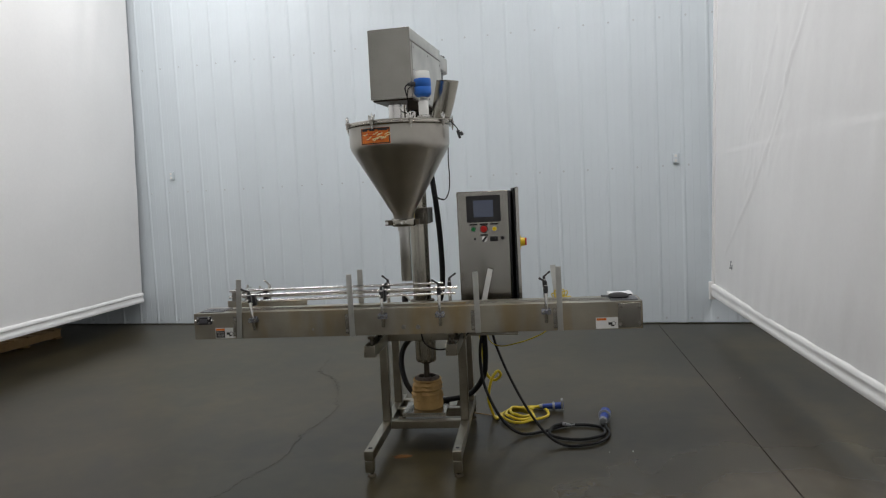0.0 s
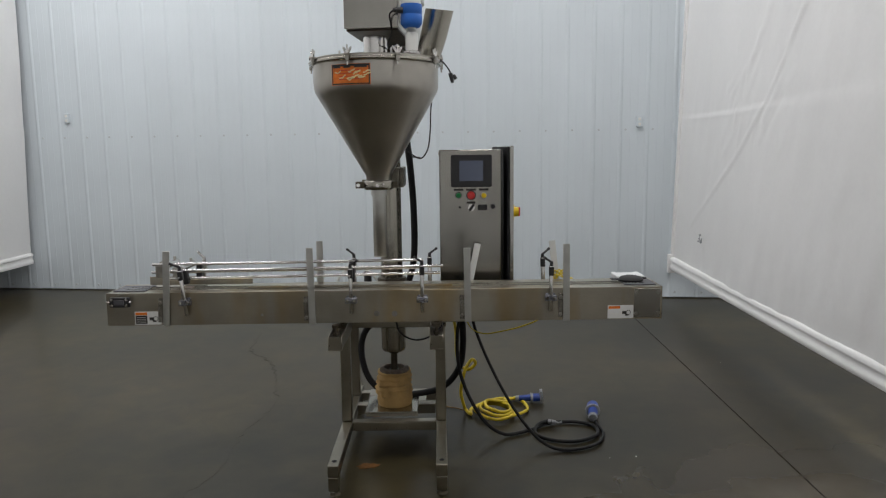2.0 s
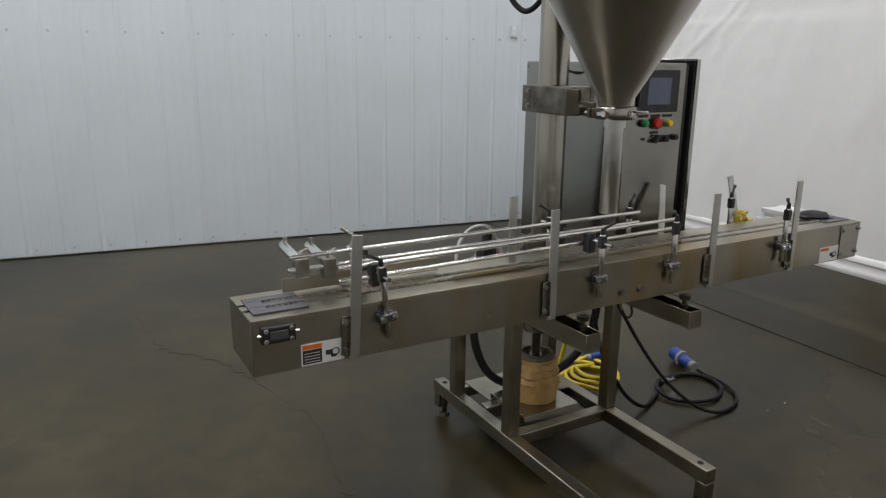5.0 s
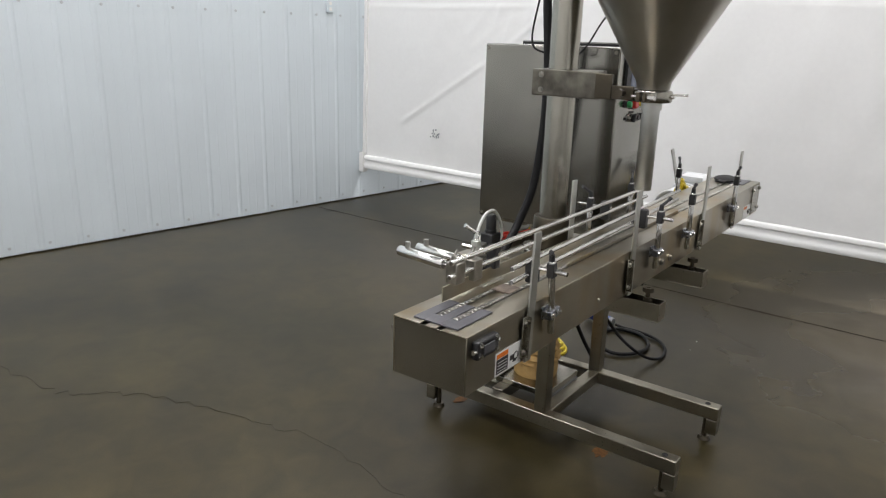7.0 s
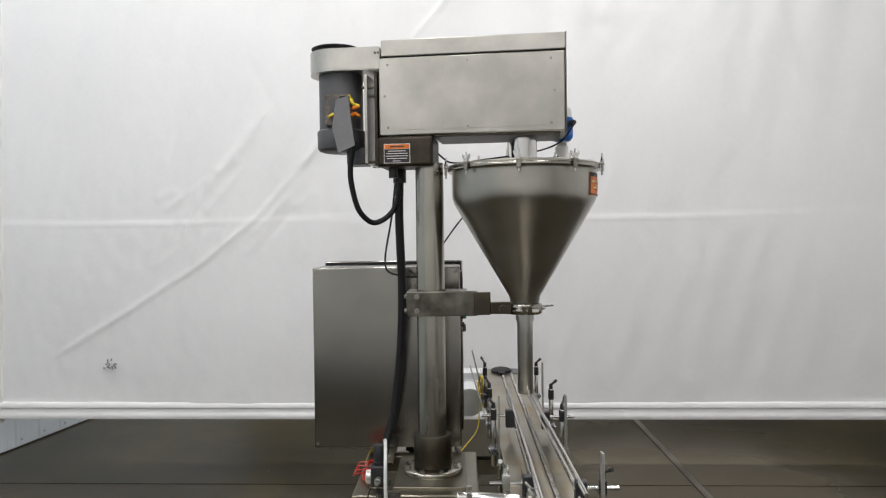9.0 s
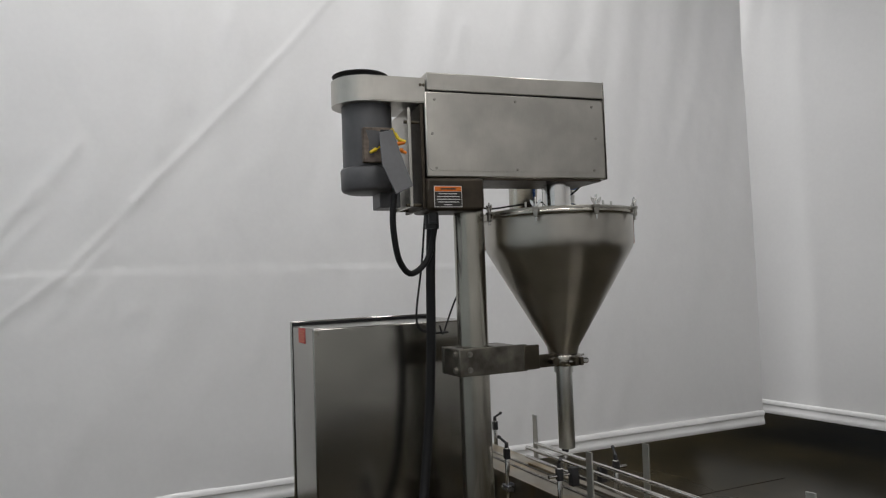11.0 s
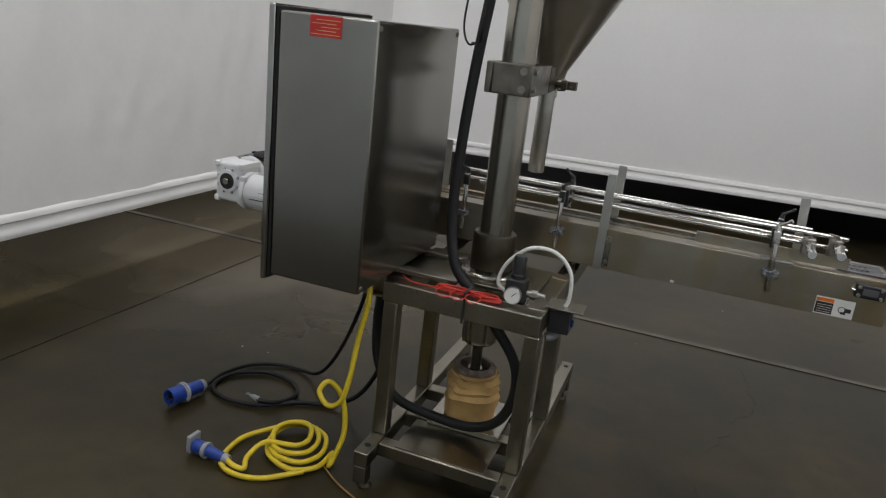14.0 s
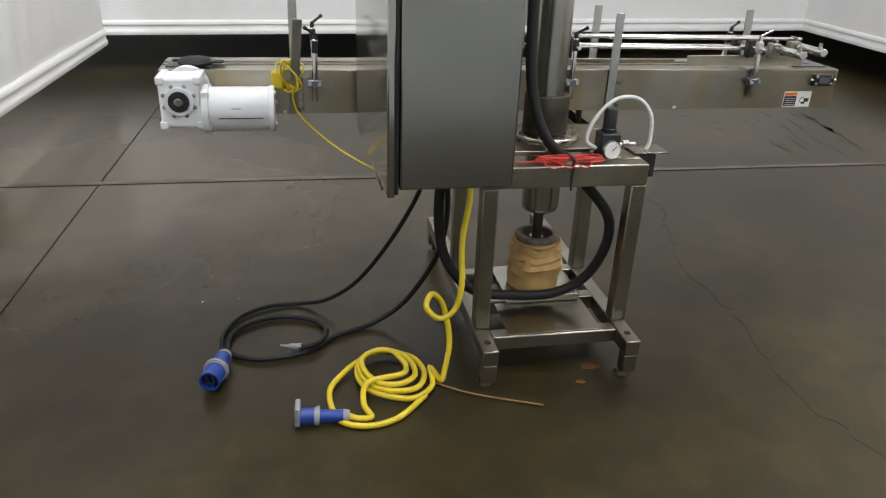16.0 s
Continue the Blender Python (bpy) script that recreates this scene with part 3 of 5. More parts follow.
part("mounting_plate", box(B(), -.85, -.44, 4.20, 4.475, .716, .728, 0.002), STEEL_STAND, stand)
for x in (-.88, -.425):
    bm = box(B(), x - .031, x + .031, 3.775, 4.155, .642, .646)
    box(bm, x - .031, x - .027, 3.775, 4.155, .646, .705)
    box(bm, x + .027, x + .031, 3.775, 4.155, .646, .705)
    box(bm, x - .027, x + .027, 3.775, 3.779, .646, .705)
    arm = part("conveyor_arm", bm, STEEL_STAND, stand, "open stainless channel reaching under the conveyor")
    bm = cyl(B(), (x, 3.83, .64), (x, 3.83, .752), .008, seg=12)
    cyl(bm, (x, 3.83, .700), (x, 3.83, .715), .016, seg=6)
    cyl(bm, (x, 3.83, .735), (x, 3.83, .750), .020, seg=16)
    part("stud", bm, STEEL_OLD, arm)
    bm = cyl(B(), (x, 4.06, .70), (x, 4.06, .752), .012, seg=12)
    part("stud", bm, STEEL_OLD, arm)
# cabinet shelf
bm = box(B(), -.60, -.07, 4.26, 4.30, .728, .744, 0.002)
box(bm, -.60, -.07, 4.50, 4.54, .728, .744, 0.002)
box(bm, -.375, -.07, 4.22, 4.62, .660, .668, 0.001)
box(bm, -.375, -.07, 4.24, 4.25, .668, .7435)
box(bm, -.375, -.07, 4.58, 4.59, .668, .7435)
box(bm, -.375, -.12, 4.62, 4.80, .730, .744, .002)
part("cabinet_shelf", bm, STEEL_STAND, stand, "flat bars carrying the control cabinet")

# column with base flange and sleeve
CX, CY = -.655, 4.333
col = thing("filler_column", (CX, CY, .728), "tall polished stainless column on a bolted round flange", "column")
part("column_tube", lathe(B(), CX, CY, [(0, .735), (.0555, .735), (.0555, 1.945), (0, 1.945)], 48), STEEL, col)
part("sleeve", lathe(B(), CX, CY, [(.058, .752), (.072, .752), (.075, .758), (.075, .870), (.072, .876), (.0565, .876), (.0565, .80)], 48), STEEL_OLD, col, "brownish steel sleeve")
fl = part("flange", lathe(B(), CX, CY, [(0, .728), (.117, .728), (.119, .732), (.119, .744), (.115, .748), (.095, .750), (.076, .752), (0, .752)], 48), STEEL, col)
for k in range(8):
    a = 2 * math.pi * (k + .5) / 8
    part("flange_bolt", bolt(B(), (CX + .100 * math.cos(a), CY + .100 * math.sin(a), .748), (0, 0, 1), .008, .010), BOLT, fl)
jack = thing("lift_cylinder", (CX, CY + .03, .40), "round steel lift housing hanging under the stand top", "lift cylinder")
JY = CY + .03
part("body", lathe(B(), CX, JY, [(0, .478), (.056, .478), (.062, .485), (.064, .50), (.064, .71), (0, .71)], 40), STEEL, jack)
part("lower_ring", lathe(B(), CX, JY, [(.02, .468), (.034, .468), (.036, .472), (.036, .4775), (.02, .4775)], 40), STEEL_OLD, jack)
part("screw_rod", lathe(B(), CX, JY, [(0, .24), (.018, .24), (.018, .49), (0, .49)], 24), STEEL_OLD, jack)
bm = lathe(B(), CX, JY, [(.012, .325), (.026, .325), (.026, .372), (.012, .372)], 24)
part("coupling", bm, STEEL, jack, "bright steel coupling collar")

# tan gathered bellows
bel = thing("bellows_boot", (CX, JY, .186), "tan gathered fabric boot with a dark ring on a steel plate", "bellows")
bm = B()
rings = []
N = 72
prof = [(.098, .186), (.100, .192), (.103, .215), (.100, .240), (.108, .252), (.104, .268), (.110, .280), (.098, .296), (.106, .308), (.096, .322), (.101, .334), (.088, .348), (.092, .358), (.084, .366), (.076, .366)]
for j, (r, z) in enumerate(prof):
    row = []
    for i in range(N):
        a = 2 * math.pi * i / N
        v = Vector((math.cos(a) * 2.2, math.sin(a) * 2.2, z * 16))
        rr = r * .92 + (0.018 if 3 < j < 12 else 0.002) * noise.noise(v)
        zz = z + (0.009 * noise.noise(v * 0.8 + Vector((7, 0, 0))) if 2 < j < 13 else 0)
        row.append(bm.verts.new((CX + rr * math.cos(a), JY + rr * math.sin(a), zz)))
    rings.append(row)
for p, q in zip(rings, rings[1:]):
    for i in range(N):
        bm.faces.new((p[i], p[(i + 1) % N], q[(i + 1) % N], q[i]))
part("fabric", bm, TAN, bel)
part("top_ring", lathe(B(), CX, JY, [(.056, .30), (.055, .385), (.071, .385), (.077, .378), (.077, .366), (.072, .362), (.062, .30)], 48), RUST, bel, "dark rusty steel ring")
part("inner_cup", lathe(B(), CX, JY, [(0, .245), (.064, .245), (.066, .31), (.062, .31), (.06, .25), (0, .25)], 40), STEEL_OLD, bel)
bm = sweep(B(), [(CX + .086 * math.cos(a), JY + .086 * math.sin(a), .362 + .004 * math.sin(3 * a)) for a in [2 * math.pi * k / 16 for k in range(17)]], .004, 6, 3)
part("tie_band", bm, TAN, bel)

# ---- hopper ----
HX, HY = -.682, 3.965
hop = thing("auger_hopper", (HX, HY, 1.04), "conical stainless auger hopper with clamped lid and filling tube", "hopper")
part("hopper_shell", lathe(B(), HX, HY, [(.052, 1.395), (.056, 1.395), (.060, 1.42), (.262, 1.765), (.273, 1.785), (.279, 1.805), (.280, 1.83), (.280, 1.905), (.276, 1.905), (.276, 1.83), (.26, 1.775), (.052, 1.41)], 72), STEEL_HOP, hop)
part("rim_flange", lathe(B(), HX, HY, [(.278, 1.902), (.290, 1.902), (.296, 1.906), (.297, 1.914), (.294, 1.919), (.278, 1.919)], 72), STEEL, hop)
lid = part("lid", lathe(B(), HX, HY, [(.0, 1.935), (.10, 1.935), (.26, 1.932), (.285, 1.930), (.293, 1.926), (.293, 1.920), (.0, 1.920)], 72), STEEL_HOP, hop)
part("neck", lathe(B(), HX, HY, [(.054, 1.934), (.054, 2.035), (.050, 2.035), (.050, 1.934)], 36), CHROME, hop)
for k in range(9):
    a = radians(252 + 40 * k)
    c, s = math.cos(a), math.sin(a)
    p = Vector((HX + .298 * c, HY + .298 * s, 0))
    M = Matrix.Translation(p) @ Matrix.Rotation(a, 4, "Z")
    bm = box(B(), -.022, .012, -.012, .012, 1.919, 1.929, .002, M)
    box(bm, .002, .010, -.008, .008, 1.897, 1.922, .002, M)
    box(bm, -.002, .010, -.008, .008, 1.894, 1.900, .002, M)
    cl = part("rim_clamp", bm, BOLT, hop)
    bm = cyl(B(), M @ Vector((.004, 0, 1.88)), M @ Vector((.004, 0, 1.962)), .0035, seg=8)
    for sgn in (-1, 1):
        prism(bm, [M @ Vector((.002, sgn * .004, 1.932)), M @ Vector((.002, sgn * .008, 1.948)), M @ Vector((.002, sgn * .019, 1.955)), M @ Vector((.002, sgn * .019, 1.945)), M @ Vector((.002, sgn * .010, 1.930))], (M.to_3x3() @ Vector((.004, 0, 0))))
    cyl(bm, M @ Vector((.004, 0, 1.928)), M @ Vector((.004, 0, 1.94)), .007, seg=10)
    part("wing_nut", bm, CHROME, cl)
ring = part("bottom_clamp", lathe(B(), HX, HY, [(.050, 1.352), (.064, 1.352), (.068, 1.358), (.068, 1.386), (.064, 1.392), (.050, 1.392)], 40), STEEL, hop)
part("clamp_ear", box(B(), HX - .105, HX - .060, HY - .018, HY - .004, 1.358, 1.388, .002), STEEL_OLD, ring)
part("clamp_ear", box(B(), HX - .105, HX - .060, HY + .004, HY + .018, 1.358, 1.388, .002), STEEL_OLD, ring)
part("clamp_hinge", box(B(), HX + .058, HX + .088, HY - .016, HY + .016, 1.358, 1.388, .002), STEEL_OLD, ring)
bm = cyl(B(), (HX - .09, HY - .04, 1.373), (HX - .09, HY + .04, 1.373), .005, seg=10)
cyl(bm, (HX - .09, HY - .045, 1.373), (HX - .09, HY - .018, 1.373), .010, seg=6)
part("clamp_screw", bm, CHROME, ring)
part("clamp_bolt", bolt(B(), (HX, HY - .068, 1.373), (0, -1, 0), .006, .012), CHROME, ring)
part("clamp_pin", cyl(B(), (HX + .02, HY - .06, 1.378), (HX + .03, HY - .115, 1.38), .004, seg=8), CHROME, ring)
part("filling_tube", lathe(B(), HX, HY, [(.036, 1.325), (.036, 1.356), (.030, 1.356), (.026, 1.30), (.026, 1.042), (.0285, 1.040), (.0305, 1.042), (.0305, 1.325), (.036, 1.325)], 32), ALU, hop)


def curved_label(nm, a0, a1, z0, z1, r, material, parent, label=""):
    return part(nm, lathe(B(), HX, HY, [(r, z0), (r + .0012, z0), (r + .0012, z1), (r, z1), (r, z0)], 14, a0, a1), material, parent, label)


def worn_hopper_label(a0, a1):
    lab = curved_label("warning_label", a0, a1, 1.802, 1.888, .2805, ORANGELAB, hop, "worn orange warning label with flaking print")
    curved_label("label_border", a0 + .5, a1 - .5, 1.878, 1.8865, .2810, INK, lab)
    curved_label("label_border", a0 + .5, a1 - .5, 1.804, 1.809, .2810, INK, lab)
    curved_label("label_border", a0 + .5, a0 + 1.6, 1.8075, 1.881, .2810, INK, lab)
    curved_label("label_border", a1 - 1.6, a1 - .5, 1.8075, 1.881, .2810, INK, lab)
    w = (a1 - a0)
    for f0, f1 in ((.06, .26), (.34, .52), (.62, .92)):
        curved_label("label_bar", a0 + w * f0, a0 + w * f1, 1.872, 1.8795, .2810, INK, lab)
    rng = random.Random(int(a0))
    for k in range(14):
        s, z = a0 + w * rng.uniform(.05, .85), rng.uniform(1.815, 1.865)
        if k < 4:
            curved_label("label_bar", a0 + w * .22, a0 + w * .74, 1.860 - k * .012, 1.8625 - k * .012, .2809, REDLAB, lab)
        bm = B()
        pts = []
        for q in range(5):
            aa, zz = radians(s + q * 1.5), z + .010 * noise.noise(Vector((s, q * 2.1, 0))) + q * .002
            pts.append((HX + .2825 * math.cos(aa), HY + .2825 * math.sin(aa), zz))
        sweep(bm, pts, .0028, 6, 4)
        part("flaked_patch", bm, WORN, lab)


worn_hopper_label(233.5, 270)
worn_hopper_label(23, 63)

# slanted product chute
chute = thing("inlet_chute", (-.47, 3.99, 1.932), "slanted stainless inlet chute on the hopper lid", "chute")
ax0, ax1 = Vector((-.447, 3.972, 1.932)), Vector((-.392, 3.930, 2.142))
bm = B()
rings = []
q = (ax1 - ax0).to_track_quat("Z", "Y").to_matrix()
for tt, r in ((0, .055), (.5, .059), (1, .064), (1, .060), (.5, .055), (0.02, .051)):
    c = ax0.lerp(ax1, tt)
    row = []
    for k in range(36):
        v = q @ Vector((r * math.cos(2 * math.pi * k / 36), r * math.sin(2 * math.pi * k / 36), 0))
        p = c + v
        if tt < .03:
            p.z = 1.934
        if tt == 1:
            p.z = p.z + v.x * 0.15
        row.append(bm.verts.new(p))
    rings.append(row)
for p, r_ in zip(rings, rings[1:]):
    for k in range(36):
        bm.faces.new((p[k], p[(k + 1) % 36], r_[(k + 1) % 36], r_[k]))
part("chute_tube", bm, STEEL, chute)
part("chute_collar", lathe(B(), -.447, 3.972, [(.054, 1.932), (.068, 1.932), (.068, 1.938), (.056, 1.940)], 36), STEEL, chute)

# level sensor
SX, SY = -.513, 3.79
sens = thing("level_sensor", (SX, SY, 1.932), "blue and white level sensor on the hopper lid", "sensor")
part("socket_tube", lathe(B(), SX, SY, [(0, 1.945), (.026, 1.945), (.027, 1.95), (.027, 2.018), (.024, 2.022), (0, 2.022)], 28), PVC, sens)
part("base_clamp", lathe(B(), SX, SY, [(0, 1.932), (.034, 1.932), (.036, 1.936), (.036, 1.944), (.030, 1.948), (0, 1.948)], 28), CHROME, sens)
part("thread", lathe(B(), SX, SY, [(0, 2.022), (.021, 2.022), (.021, 2.027), (.019, 2.029), (.021, 2.032), (.019, 2.036), (.02, 2.042), (0, 2.042)], 24), ALU, sens)
part("head", lathe(B(), SX, SY, [(0, 2.040), (.034, 2.044), (.044, 2.056), (.046, 2.062), (.046, 2.092), (.0445, 2.094), (.0445, 2.097), (.046, 2.099), (.046, 2.132), (.044, 2.138), (0, 2.138)], 32), BLUE, sens)
part("cap", lathe(B(), SX, SY, [(0, 2.136), (.041, 2.136), (.042, 2.142), (.040, 2.170), (.036, 2.178), (0, 2.180)], 32), PVC, sens, "white plastic cap")
bm = cyl(B(), (SX - .036, SY - .028, 2.11), (SX - .062, SY - .036, 2.11), .013, seg=14)
cyl(bm, (SX - .06, SY - .035, 2.11), (SX - .074, SY - .04, 2.11), .009, seg=12)
part("cable_gland", bm, BLACK, sens)
sweep_pts = [(SX - .072, SY - .04, 2.11), (SX - .09, SY - .03, 2.09), (SX - .085, SY + .02, 2.03), (SX - .11, SY + .12, 1.99), (-.60, 4.10, 1.965), (-.62, 4.24, 1.95), (-.60, 4.30, 1.99)]
part("cable", sweep(B(), sweep_pts, .0035, 8, 8), RUBBER, sens)
# loose lead with connector at the rim
lead = thing("loose_lead", (-.40, 3.965, 1.90), "thin black loose lead with connector at the hopper rim", "cable")
part("wire", sweep(B(), [(-.42, 3.92, 1.928), (-.385, 3.92, 1.918), (-.355, 3.93, 1.885), (-.345, 3.93, 1.862)], .0032, 8, 8), RUBBER, lead)
bm = cyl(B(), (-.348, 3.93, 1.868), (-.338, 3.93, 1.825), .010, .007, seg=12)
cyl(bm, (-.335, 3.935, 1.86), (-.322, 3.935, 1.842), .008, seg=10)
part("connector", bm, BLACK, lead)
bm = sweep(B(), [(-.42, 4.06, 1.92), (-.43, 4.15, 1.80), (-.44, 4.22, 1.715), (-.445, 4.29, 1.62), (-.46, 4.34, 1.53), (-.50, 4.38, 1.485), (-.56, 4.42, 1.52)], .0035, 8, 10)
part("wire", bm, RUBBER, lead)
for px, py in ((-.80, 3.80), (-.83, 3.86), (-.74, 4.14), (-.6, 3.78)):
    part("lid_stud", cyl(B(), (px, py, 1.93), (px, py, 1.962), .004, seg=8), ALU, hop)
part("lid_handle", sweep(B(), [(-.60, 3.82, 1.932), (-.60, 3.82, 1.968), (-.57, 3.83, 1.972), (-.57, 3.83, 1.932)], .005, 8, 6), CHROME, hop)

# ---- column clamp arm ----
arm = thing("hopper_clamp_arm", (CX, CY, 1.345), "dark stained steel clamp arm between column and hopper", "clamp arm")
bm = box(B(), CX - .072, CX - .054, 4.150, 4.425, 1.348, 1.445, .004)
box(bm, CX + .057, CX + .078, 4.19, 4.425, 1.348, 1.445, .004)
box(bm, CX - .057, CX + .057, 4.391, 4.425, 1.348, 1.445, .004)
box(bm, CX - .057, CX + .057, 4.19, 4.275, 1.348, 1.445, .004)
part("clamp_block", bm, STEEL_ARM, arm)
bm = box(B(), CX - .074, CX - .058, 4.10, 4.165, 1.352, 1.440, .003)
box(bm, CX - .072, CX - .058, 4.02, 4.10, 1.355, 1.402, .003)
box(bm, CX - .06, CX + .02, 4.025, 4.06, 1.358, 1.392, .003)
cyl(bm, (CX - .10, 4.055, 1.378), (CX + .0, 4.055, 1.378), .010, seg=12)
cyl(bm, (CX - .112, 4.055, 1.378), (CX - .092, 4.055, 1.378), .016, seg=6)
part("link_plate", bm, STEEL_OLD, arm)
for z in (1.37, 1.425):
    part("clamp_bolt", bolt(B(), (CX - .045, 4.425, z), (0, 1, 0), .009, .010), BOLT, arm)
    part("clamp_bolt", bolt(B(), (CX - .072, 4.385, z), (-1, 0, 0), .008, .008), BOLT, arm)
part("stained_tag", box(B(), CX - .058, CX, 4.188, 4.1895, 1.37, 1.42), WORN, arm)

# ---- drive housing ----
TILT = Matrix.Translation((0, 0, .018))
SWING = Matrix.Translation((CX - .006, CY, 0)) @ Matrix.Rotation(radians(-6.4), 4, "Z") @ Matrix.Translation((-CX, -CY, 0))
HXA, HXB, HYA, HYB = -.736, -.504, 3.803, 4.514
hou = thing("drive_housing", (-.68, 4.18, 2.02), "long stainless drive housing with screwed side plate", "drive housing")
part("housing_body", box(B(), HXA, HXB, HYA, HYB, 2.028, 2.330, .006, TILT), STEEL_HOU, hou)
cap = part("housing_cap", box(B(), HXA - .001, HXB + .001, HYA - .001, HYB - .01, 2.3335, 2.396, .003, TILT), STEEL_HOU, hou)
part("front_plate", box(B(), HXA, HXB, HYA - .0045, HYA - .0015, 2.028, 2.398, .001, TILT), STEEL_CAB, hou, "stained front plate with bent edges")
part("cap_gap", box(B(), HXA + .006, HXB - .006, HYA + .006, HYB - .02, 2.328, 2.340, 0, TILT), GASKET, hou)
bm = cyl(B(), TILT @ Vector((-.64, 3.88, 2.394)), TILT @ Vector((-.64, 3.88, 2.402)), .012, seg=12)
cyl(bm, TILT @ Vector((-.56, 4.35, 2.394)), TILT @ Vector((-.56, 4.35, 2.402)), .012, seg=12)
part("cap_screw", bm, STEEL_OLD, cap)["kind"] = "stuff"
for side, x in ((-1, HXA), (1, HXB)):
    pts = [TILT @ Vector((x + side * .0005, y, z)) for y, z in rounded(3.827, 4.506, 2.050, 2.324, .018)]
    sp = part("side_plate", prism(B(), pts, (side * .003, 0, 0)), STEEL_HOU, hou, "flat side cover with rounded corners")
    for y, z in ((3.856, 2.06), (4.17, 2.058), (4.478, 2.06), (3.856, 2.30), (4.17, 2.306), (4.478, 2.30), (3.844, 2.18), (4.49, 2.18)):
        bm = cyl(B(), TILT @ Vector((x + side * .003, y, z)), TILT @ Vector((x + side * .0062, y, z)), .0055, .0045, seg=10)
        part("screw", bm, BOLT, sp)
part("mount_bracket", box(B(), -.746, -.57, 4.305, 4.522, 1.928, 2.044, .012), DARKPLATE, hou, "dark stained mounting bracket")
# thin dark brown sheet covering the housing's underside
part("bottom_plate", box(B(), HXA + .004, HXB - .004, HYA + .02, 4.30, 2.0195, 2.0275, .002, TILT), DARKPLATE, hou, "dark brown underside")
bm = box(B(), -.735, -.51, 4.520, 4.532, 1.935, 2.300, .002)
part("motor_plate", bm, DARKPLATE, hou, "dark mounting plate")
bm = box(B(), -.725, -.515, 4.562, 4.574, 1.945, 2.290, .002)
part("motor_plate", bm, STEEL_HOU, hou)
for z in (1.95, 2.24):
    for x in (-.715, -.54):
        part("spacer_bolt", cyl(B(), (x, 4.52, z), (x, 4.585, z), .006, seg=10), STEEL_OLD, hou)
# belt guard, rounded towards the motor
pts = [(HXA + .002, HYB - .004), (HXB - .002, HYB - .004)]
cxm, cym, rm = (HXA + HXB) / 2, 4.702, (HXB - HXA) / 2 - .002
for k in range(21):
    a = radians(180 * k / 20)
    pts.append((cxm + rm * math.cos(a), cym + rm * math.sin(a)))
bm = prism(B(), [TILT @ Vector((x, y, 2.288)) for x, y in pts], TILT.to_3x3() @ Vector((0, 0, .088)))
bmesh.ops.bevel(bm, geom=[e for e in bm.edges if abs(e.verts[0].co.z - e.verts[1].co.z) < .02], offset=.004, segments=2, affect="EDGES")
bg = part("belt_guard", bm, STEEL_HOU, hou, "rounded stainless belt guard")
bm = lathe(B(), cxm, cym + .01, [(0, 2.394), (.085, 2.394), (.088, 2.408), (.098, 2.411), (.100, 2.415), (.094, 2.418), (.080, 2.411), (0, 2.410)], 40)
part("guard_top_disc", bm, RUBBER, bg, "dark round pulley cover")
for y in (4.515, 4.527):
    bolt(bm := B(), TILT @ Vector((HXA + .001, y, 2.35)), (-1, 0, 0), .004, .004)
    part("screw", bm, STEEL_OLD, bg)
# black warning label with orange heading
wl = part("warning_label", box(B(), -.7476, -.7462, 4.392, 4.494, 1.940, 2.014), WHITELAB, hou, "black warning label with orange heading")
part("label_field", box(B(), -.7482, -.7477, 4.394, 4.492, 1.942, 1.994), INK, wl)
part("label_heading", box(B(), -.7482, -.7477, 4.394, 4.492, 1.995, 2.012), ORANGELAB, wl)
for k, (a, b) in enumerate(((4.410, 4.478), (4.402, 4.484), (4.400, 4.486), (4.404, 4.482), (4.430, 4.46))):
    part("label_bar", box(B(), -.7488, -.7483, a, b, 1.985 - k * .0095, 1.9875 - k * .0095), WHITELAB, wl)
part("label_bar", box(B(), -.7488, -.7483, 4.415, 4.470, 2.001, 2.006), INK, wl)

# drive motor hanging from the guard
MX, MY = -.622, 4.694
mot = thing("drive_motor", (MX, MY, 2.0), "grey painted electric motor hanging from the belt guard", "motor")
part("motor_body", lathe(B(), MX, MY, [(0, 2.055), (.088, 2.055), (.088, 2.289), (0, 2.289)], 40), GREYPAINT, mot)
part("end_bell", lathe(B(), MX, MY, [(0, 1.983), (.075, 1.983), (.090, 1.988), (.096, 1.996), (.098, 2.062), (.094, 2.068), (.088, 2.070), (0, 2.070)], 40), GREYPAINT, mot)
bm = box(B(), MX - .104, MX - .06, MY - .062, MY + .038, 2.078, 2.198, .003)
jb = part("junction_box", bm, RUST, mot, "rusted opened junction box")
part("paint_patch", prism(B(), [(MX - .1045, MY + y, z) for y, z in ((.030, 2.188), (-.02, 2.185), (-.016, 2.14), (-.004, 2.125), (.004, 2.10), (.022, 2.105), (.018, 2.15))], (-.001, 0, 0)), GREYPAINT, jb, "peeling grey paint")
part("box_hollow", box(B(), MX - .1055, MX - .1035, MY - .056, MY - .022, 2.086, 2.19), GASKET, jb)
bm = prism(B(), [(MX - .115 - .38 * (2.188 - z), MY + y, z) for y, z in ((-.012, 2.176), (-.062, 2.188), (-.078, 2.10), (-.106, 1.985), (-.042, 1.955), (-.008, 2.060))], (-.005, 0, 0))
bmesh.ops.bevel(bm, geom=bm.edges[:], offset=.0015, segments=1, affect="EDGES")
part("box_cover", bm, GREYPAINT, jb, "loose hanging grey cover")
